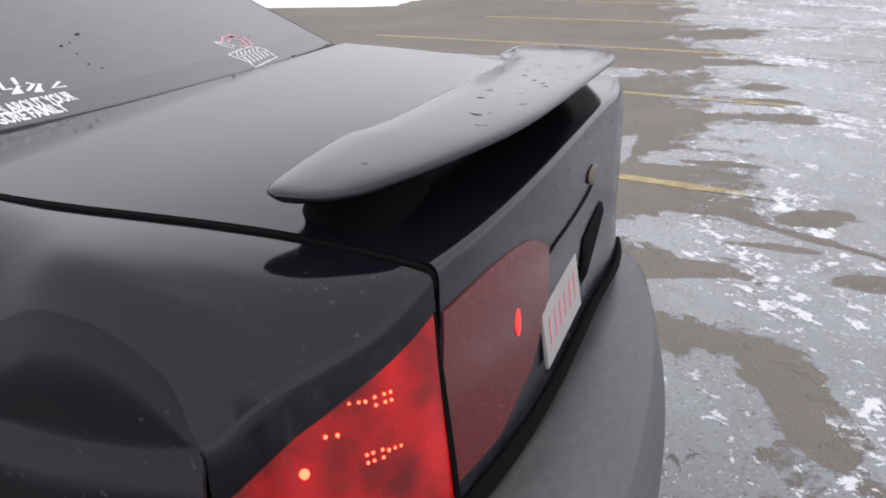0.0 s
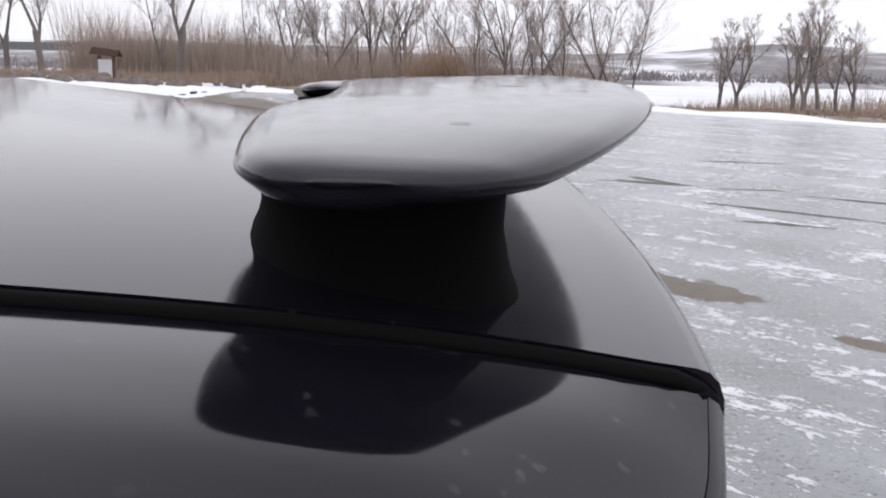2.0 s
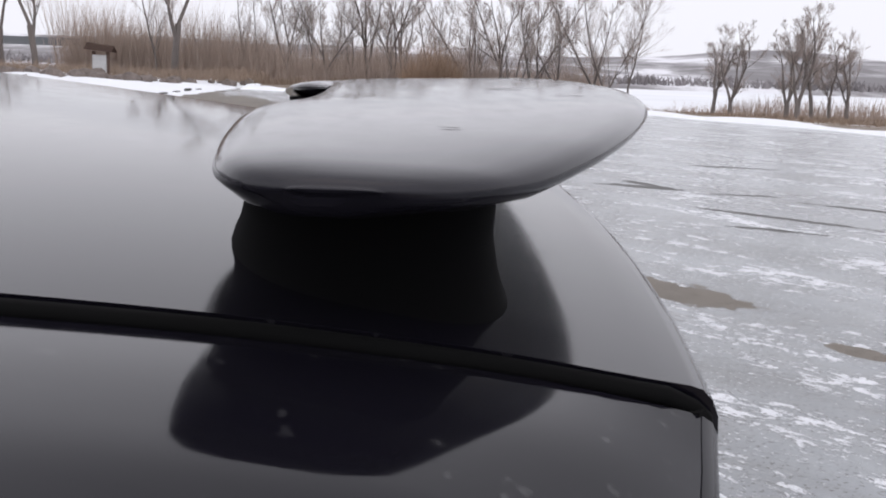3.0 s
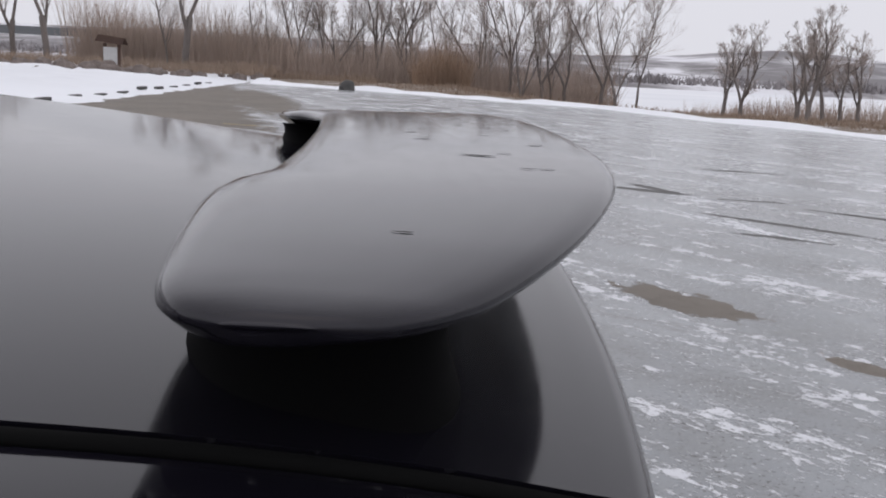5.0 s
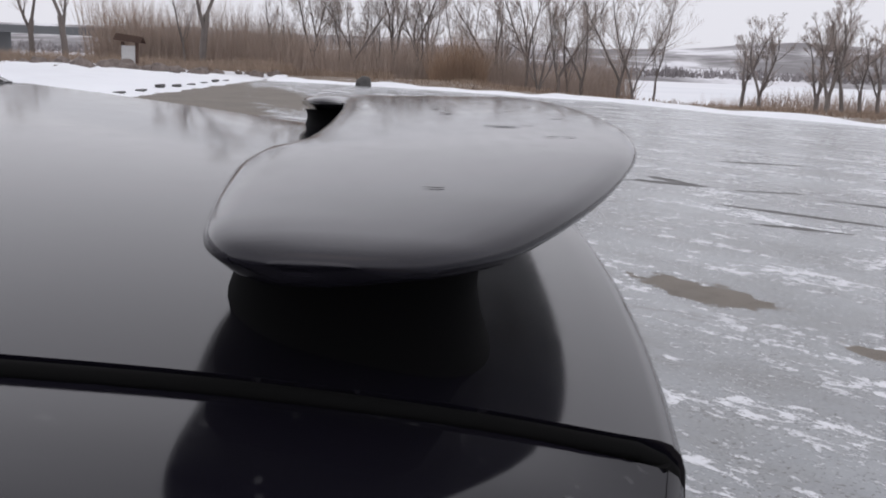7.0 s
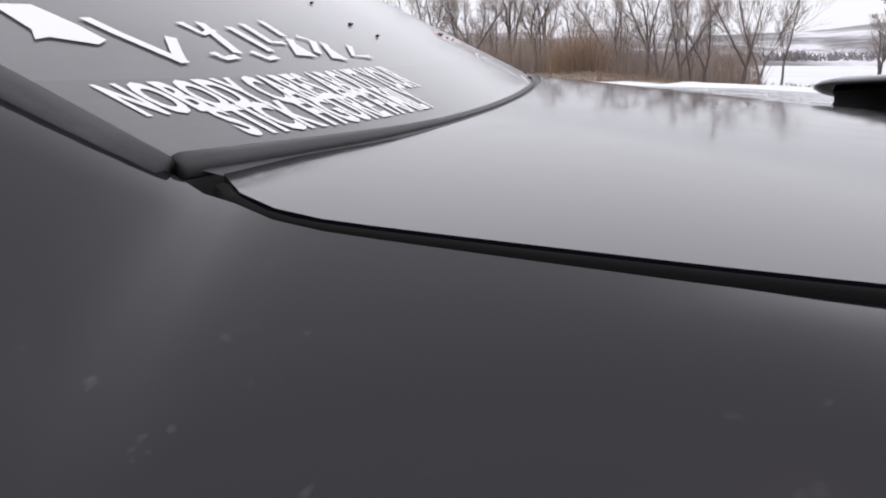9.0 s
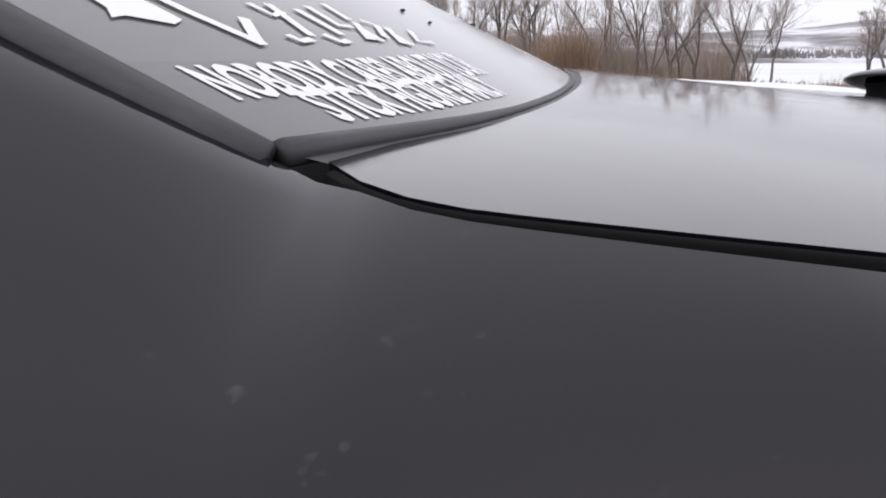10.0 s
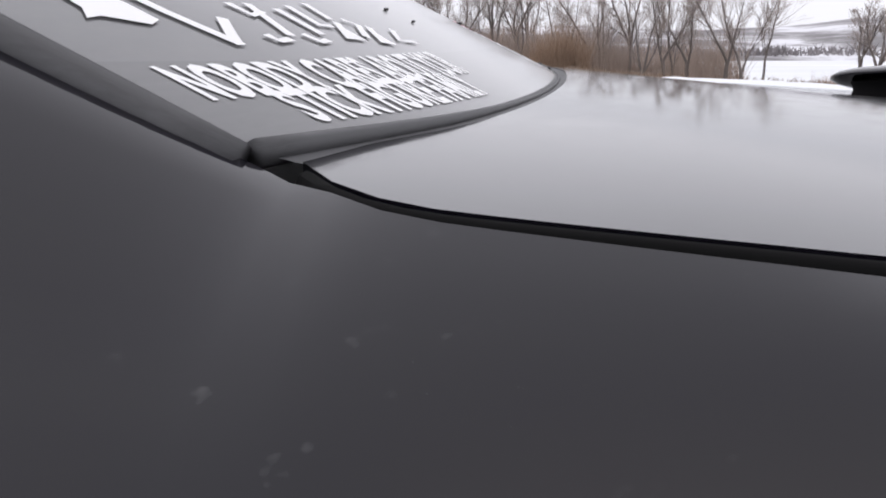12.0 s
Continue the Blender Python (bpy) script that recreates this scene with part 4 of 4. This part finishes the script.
# trees
def branch(bm, twigs, p, d, length, rad, depth, rng):
    """A limb that bends upwards, with side branches down to fine twigs."""
    n = 5 if depth > 1 else 3
    pts, radii = [Vector(p)], [rad]
    d = Vector(d).normalized()
    dirs = []
    for i in range(n):
        d = (d + Vector((rng.gauss(0, 0.09), rng.gauss(0, 0.09), 0.11 + rng.gauss(0, 0.05)))).normalized()
        dirs.append(d)
        pts.append(pts[-1] + d * length / n)
        radii.append(max(0.0045, rad * (1 - 0.8 * (i + 1) / n)))
    tube(bm if depth > 1 else twigs, pts, radii, 6 if depth > 2 else (4 if depth > 1 else 3), False)
    if depth == 0:
        return
    for k in range({2: 8, 1: 6}[depth]):
        f = rng.uniform(0.22, 0.98)
        i = min(n - 1, int(f * n))
        q = pts[i].lerp(pts[i + 1], f * n - i)
        side = dirs[i].cross(Vector((rng.gauss(0, 1), rng.gauss(0, 1), rng.gauss(0, 0.4)))).normalized()
        branch(bm, twigs, q, dirs[i] + side * rng.uniform(0.35, 0.8), length * rng.uniform(0.40, 0.70) * (1.15 - 0.5 * f), max(0.0055, rad * lerp(0.42, 0.18, f)), depth - 1, rng)


def tree(seed, h, leaders, thick, fork, spread=1.0):
    """A bare tree: a short trunk, one to four leaders that rise to the top, side limbs and fine twigs all the way up."""
    rng = random.Random(seed)
    bm, tw = bmesh.new(), bmesh.new()
    lean = Vector((rng.gauss(0, 0.07), rng.gauss(0, 0.06), 1))
    r = h * thick
    base = [Vector((0, 0, -0.2))]
    for i in range(4):
        base.append(base[-1] + (lean + Vector((rng.gauss(0, 0.05), rng.gauss(0, 0.05), 0))) * h * fork / 4)
    tube(bm, base, [r * 1.35, r * 1.02, r * 0.94, r * 0.9, r * 0.86], 8)
    a0 = rng.uniform(0, 6.28)
    for k in range(leaders):
        a = a0 + 6.28 * k / leaders + rng.gauss(0, 0.4)
        d = (lean + Vector((math.cos(a), math.sin(a), 0)) * (rng.uniform(0.16, 0.42) * spread if leaders > 1 else 0.06)).normalized()
        reach = h * (1 - fork) * (1.0 if k == 0 else rng.uniform(0.72, 0.97))
        r0 = r * (0.86 if leaders == 1 else rng.uniform(0.52, 0.70))
        n = 9
        pts, radii, dirs = [base[-1 - (k % 2)]], [r0], []
        for i in range(n):
            d = (d + Vector((rng.gauss(0, 0.10), rng.gauss(0, 0.10), 0.05))).normalized()
            dirs.append(d)
            pts.append(pts[-1] + d * reach / n)
            radii.append(max(0.012, r0 * (1 - 0.93 * ((i + 1) / n) ** 0.9)))
        tube(bm, pts, radii, 7, False)
        for m in range(15 if leaders < 3 else 11):
            f = rng.uniform(0.10, 0.99)
            i = min(n - 1, int(f * n))
            q = pts[i].lerp(pts[i + 1], f * n - i)
            side = dirs[i].cross(Vector((rng.gauss(0, 1), rng.gauss(0, 1), rng.gauss(0, 0.4)))).normalized()
            branch(bm, tw, q, dirs[i] + side * rng.uniform(0.4, 0.95) * spread, reach * rng.uniform(0.22, 0.46) * (1.12 - 0.72 * f), max(0.011, r0 * lerp(0.42, 0.12, f)), 2, rng)
    root = empty("bare_tree")
    tagged(root, "bare leafless cottonwood tree in winter", "tree", "trees along the river bank")
    part("trunk", bm, BARK, root)
    part("crown", tw, TWIG, root, "fine bare twigs")
    return root


kinds = [tree(11, 8.8, 2, 0.016, 0.20), tree(12, 9.8, 2, 0.020, 0.33), tree(13, 8.0, 3, 0.015, 0.10), tree(14, 8.4, 1, 0.012, 0.15), tree(15, 9.4, 3, 0.018, 0.26), tree(16, 9.0, 2, 0.013, 0.12)]
small = [tree(21, 5.8, 3, 0.024, 0.24, 1.4), tree(22, 6.0, 3, 0.025, 0.18, 1.35), tree(23, 5.4, 2, 0.023, 0.30, 1.5)]
TREES = [(-28.0, 66), (-25.6, 66), (-15.75, 62), (-20.1, 75), (-14.8, 82), (-13.3, 80), (-11.4, 80), (-11.0, 84), (-9.1, 82), (-7.7, 78), (-7.9, 84), (-6.2, 82), (-4.6, 80), (-3.3, 82), (-2.5, 80), (-1.9, 84), (0.3, 78), (1.2, 82), (3.1, 80), (4.0, 80), (5.6, 76), (6.4, 74), (8.2, 76), (9.1, 78), (9.9, 76), (12.3, 74), (13.2, 72), (15.2, 75), (19.8, 68), (20.7, 67), (22.8, 62), (23.1, 61), (24.5, 62), (27.2, 66), (28.4, 66)]
rng = random.Random(8)
used = set()
for i, (x, y) in enumerate(TREES):
    pool = small if x > 18 else kinds
    k = pool[rng.randrange(len(pool))]
    s = rng.uniform(1.05, 1.25) if x > 3 else rng.uniform(0.9, 1.25)
    m = pose(x, y, ground_z(x, y) - 0.05, 0, 0, rng.uniform(0, 360)) @ Matrix.Scale(s, 4)
    if k.name not in used:
        used.add(k.name)
        k.matrix_world = m
    else:
        c = copy_thing(k, m)
        c.scale = (s, s, s)


def stems(count, x0, x1, yfun, h0, h1, r, seed, fan=0.12, base=None):
    """Many thin upright stems as one mesh."""
    rng = random.Random(seed)
    verts, faces = [], []
    for _ in range(count):
        x = rng.uniform(x0, x1)
        lo, hi = yfun(x)
        y = rng.uniform(lo, hi)
        h = rng.uniform(h0, h1) * (0.75 + 0.5 * noise.noise(Vector((x * 0.16, y * 0.05, seed))) + 0.25 * noise.noise(Vector((x * 0.6, 2, seed))))
        dx, dy = rng.gauss(0, fan) * h, rng.gauss(0, fan) * h
        a = rng.uniform(0, 6.28)
        z = base(y) if base else ground_z(x, y) - 0.05
        w = r * rng.uniform(0.6, 1.4)
        b = len(verts)
        for k in range(3):
            verts.append((x + w * math.cos(a + 2.09 * k), y + w * math.sin(a + 2.09 * k), z))
        for k in range(3):
            verts.append((x + dx * 0.5 + 0.6 * w * math.cos(a + 2.09 * k), y + dy * 0.5 + 0.6 * w * math.sin(a + 2.09 * k), z + h * 0.55))
        verts.append((x + dx, y + dy, z + h))
        for k in range(3):
            j = (k + 1) % 3
            faces.append((b + k, b + j, b + 3 + j, b + 3 + k))
            faces.append((b + 3 + k, b + 3 + j, b + 6))
    me = bpy.data.meshes.new("stems")
    me.from_pydata(verts, [], faces)
    return me


def stuff(name, me, mat, label, category):
    me.name = name
    me.materials.append(mat)
    return tagged(new(name, me), label, category, kind="stuff")


# dark scrub along the far bank
FARWOOD = plain("far_scrub", (0.27, 0.25, 0.255), 0.95, grain=0.2, vary=0.25)
stuff("far_woods", stems(16000, -160, 330, lambda x: (284, 318), 0.8, 5.5, 0.6, 12, 0.45), FARWOOD, "grey leafless woods on the far bank", "woods")
stuff("brush_thicket", stems(16000, -15, 14, lambda x: (75, 100), 1.0, 6.2, 0.022, 25, 0.20), BRUSH, "dense brown thicket of leafless brush", "brush")
stuff("brush_thicket", stems(15000, -28, -13, lambda x: (75, 100), 1.4, 8.6, 0.022, 5, 0.20), BRUSH, "dense tall brown thicket of leafless brush", "brush")
stuff("brush_thicket", stems(9000, -70, -28, lambda x: (75, 100), 0.6, 2.6, 0.022, 15, 0.24), BRUSH, "low brown brush before the distant bridge", "brush")
stuff("brush_thicket", stems(5000, 22, 76, lambda x: (66, 90), 0.6, 2.4, 0.03, 6, 0.2), BRUSH, "sparse leafless brush on the bank", "brush")
RUST = plain("rusty_brush", (0.34, 0.235, 0.165), 0.9, grain=0.6, vary=0.35)
stuff("brush_thicket", stems(1500, -1.6, 2.4, lambda x: (71, 75), 1.0, 4.4, 0.016, 61, 0.22), RUST, "rust-brown leafless bush before the thicket", "brush")
stuff("dead_reeds", stems(9000, -56, -4, lambda x: (table(x, [(-56, 34), (-26, 40), (-12, 54), (-4, 62)]), 76), 0.4, 1.3, 0.03, 7, 0.25), REED, "dry tan reeds and weeds", "reeds")
stuff("dead_reeds", stems(16000, -5, 48, lambda x: (table(x, [(-5, 48), (3, 42), (8, 34), (10, 30), (12, 27), (48, 10)]), table(x, [(-5, 72), (48, 66)])), 0.08, 0.5, 0.025, 9, 0.45), REED, "dry tan reeds and weeds", "reeds")

stuff("dead_reeds", stems(6000, -36, -9.5, lambda x: (table(x, [(-36, 36), (-9, 50)]), 60), 0.35, 1.0, 0.025, 19, 0.35, lambda y: 0.3), REED, "dry weeds poking through the snow bank", "reeds")

# rocks along the back of the snow bank
rng = random.Random(31)
STONE = plain("brown_stone", (0.17, 0.14, 0.125), 0.9, grain=5, vary=0.35)
for k in range(110):
    bm = bmesh.new()
    r = rng.uniform(0.14, 0.42)
    bmesh.ops.create_icosphere(bm, subdivisions=2, radius=r)
    o = Vector((k * 3.1, 0, 0))
    for v in bm.verts:
        v.co += v.co * 0.5 * noise.noise(v.co * 3.5 + o)
        v.co.z *= 0.75
    x = rng.uniform(-30, -9.5)
    y = table(x, [(-30, 36), (-20, 43), (-9, 53)]) + rng.uniform(-3.5, 2.5)
    rock = tagged(mesh_ob("rock", bm, STONE), "brown rock half buried in snow", "rock", "rocks in the snow bank")
    rock.location = (x, y, bank_height(x, y) + 0.02)



def bank_material():
    k = Mat("weedy_bank").put(Roughness=0.95)
    n, f = k.noise(0.5, 7, 0.68, k.coords((0.5, 1.4, 1))), k.noise(9.0, 5, 0.7, k.coords())
    soil = k.mix(k.grey(f, 0.3, 0.7), (0.10, 0.075, 0.055), (0.26, 0.20, 0.145))
    k.to(k.mix(k.grey(n, 0.55, 0.64), soil, (0.70, 0.70, 0.72)), "Base Color")
    k.bump(f, 0.8, 0.05)
    return k.m


rows = []
for i in range(30):
    rows.append([(x, yy, ground_z(x, yy) + 0.03 + 0.05 * noise.noise(Vector((x * 0.6, yy * 0.4, 9)))) for x in [-70 + 1.5 * k for k in range(101)] for yy in [lerp(table(x, [(-70, 59), (-11, 59), (-8.8, 49), (-1.8, 44.5), (2.7, 40), (5.7, 37.5), (8, 31.5), (10.2, 28), (11.5, 23.5), (20, 13.5), (40, 2.5), (80, -8)]), 81, i / 29)]])
tagged(mesh_ob("riverbank", sheet(rows), bank_material()), "brown weedy river bank with patches of snow", "bank", kind="structure")

# river and hills
bm = bmesh.new()
rows = [[(x, y, -1.9) for x in [-800 + 40 * i for i in range(41)]] for y in (80, 140, 200, 280)]
tagged(mesh_ob("river", sheet(rows, bm), river_material()), "wide frozen river under snow", "river", kind="structure")


def hill_material():
    k = Mat("winter_hillside").put(Roughness=0.9)
    n = k.noise(0.018, 8, 0.65, k.coords((1, 0.6, 2.2)), 0.4)
    k.to(k.ramp(n, [(0.46, (0.19, 0.18, 0.185)), (0.53, (0.36, 0.35, 0.36)), (0.60, (0.74, 0.74, 0.77))]), "Base Color")
    return k.m


bm = bmesh.new()
rows = []
for j in range(14):
    s = j / 13
    rows.append([(x, 270 + 260 * s, -2 + s ** 0.8 * (15 + 7 * noise.noise(Vector((x * 0.008, 0, 4))) + 2.0 * noise.noise(Vector((x * 0.04, s * 4, 4)))) ) for x in [-700 + 20 * i for i in range(71)]])
tagged(mesh_ob("hills", sheet(rows, bm), hill_material()), "low snowy hills with dark scrub beyond the river", "hills", kind="structure")

# kiosk, bridge and the dark boulder
def kiosk():
    root = empty("notice_kiosk", (-16.05, 49.0, 0.1))
    tagged(root, "brown roofed notice kiosk with white panel", "kiosk")
    for dx in (-0.34, 0.36):
        part("post", box(bmesh.new(), (-16.05 + dx - 0.07, 48.93, -0.1), (-16.05 + dx + 0.07, 49.07, 1.55)), WOOD, root)
    part("notice_panel", box(bmesh.new(), (-16.43, 48.9, 0.45), (-15.75, 48.96, 1.36)), PAPER, root, "white notice panel", False)
    bm = bmesh.new()
    for s in (-1, 1):
        sheet([[(-16.72, 49 + s * 0.5, 1.62), (-15.38, 49 + s * 0.5, 1.48)], [(-16.72, 49, 1.96), (-15.38, 49, 1.80)]], bm, 0.0)
    bmesh.ops.solidify(bm, geom=list(bm.faces), thickness=0.06)
    part("roof", bm, WOOD, root, "dark shingled roof", False)


kiosk()


def bridge():
    root = empty("road_bridge", (-90, 190, -2))
    tagged(root, "distant grey road bridge over the river", "bridge")
    part("deck", box(bmesh.new(), (-260, 186, 3.3), (-46, 196, 4.7)), STEEL, root, "", False)
    for i in range(7):
        x = -56 - 30 * i
        part("pier", box(bmesh.new(), (x - 1.0, 188, -2.5), (x + 1.0, 194, 3.35)), STEEL, root, "", False)


bridge()
bm = bmesh.new()
bmesh.ops.create_icosphere(bm, subdivisions=3, radius=0.36)
for v in bm.verts:
    v.co.z = max(-0.05, v.co.z * 1.15)
    v.co += v.co * 0.22 * noise.noise(v.co * 4)
boulder = tagged(mesh_ob("boulder", bm, ROCK), "dark boulder at the far end of the ice", "boulder")
boulder.location = (-3.87, 42.8, 0.03)
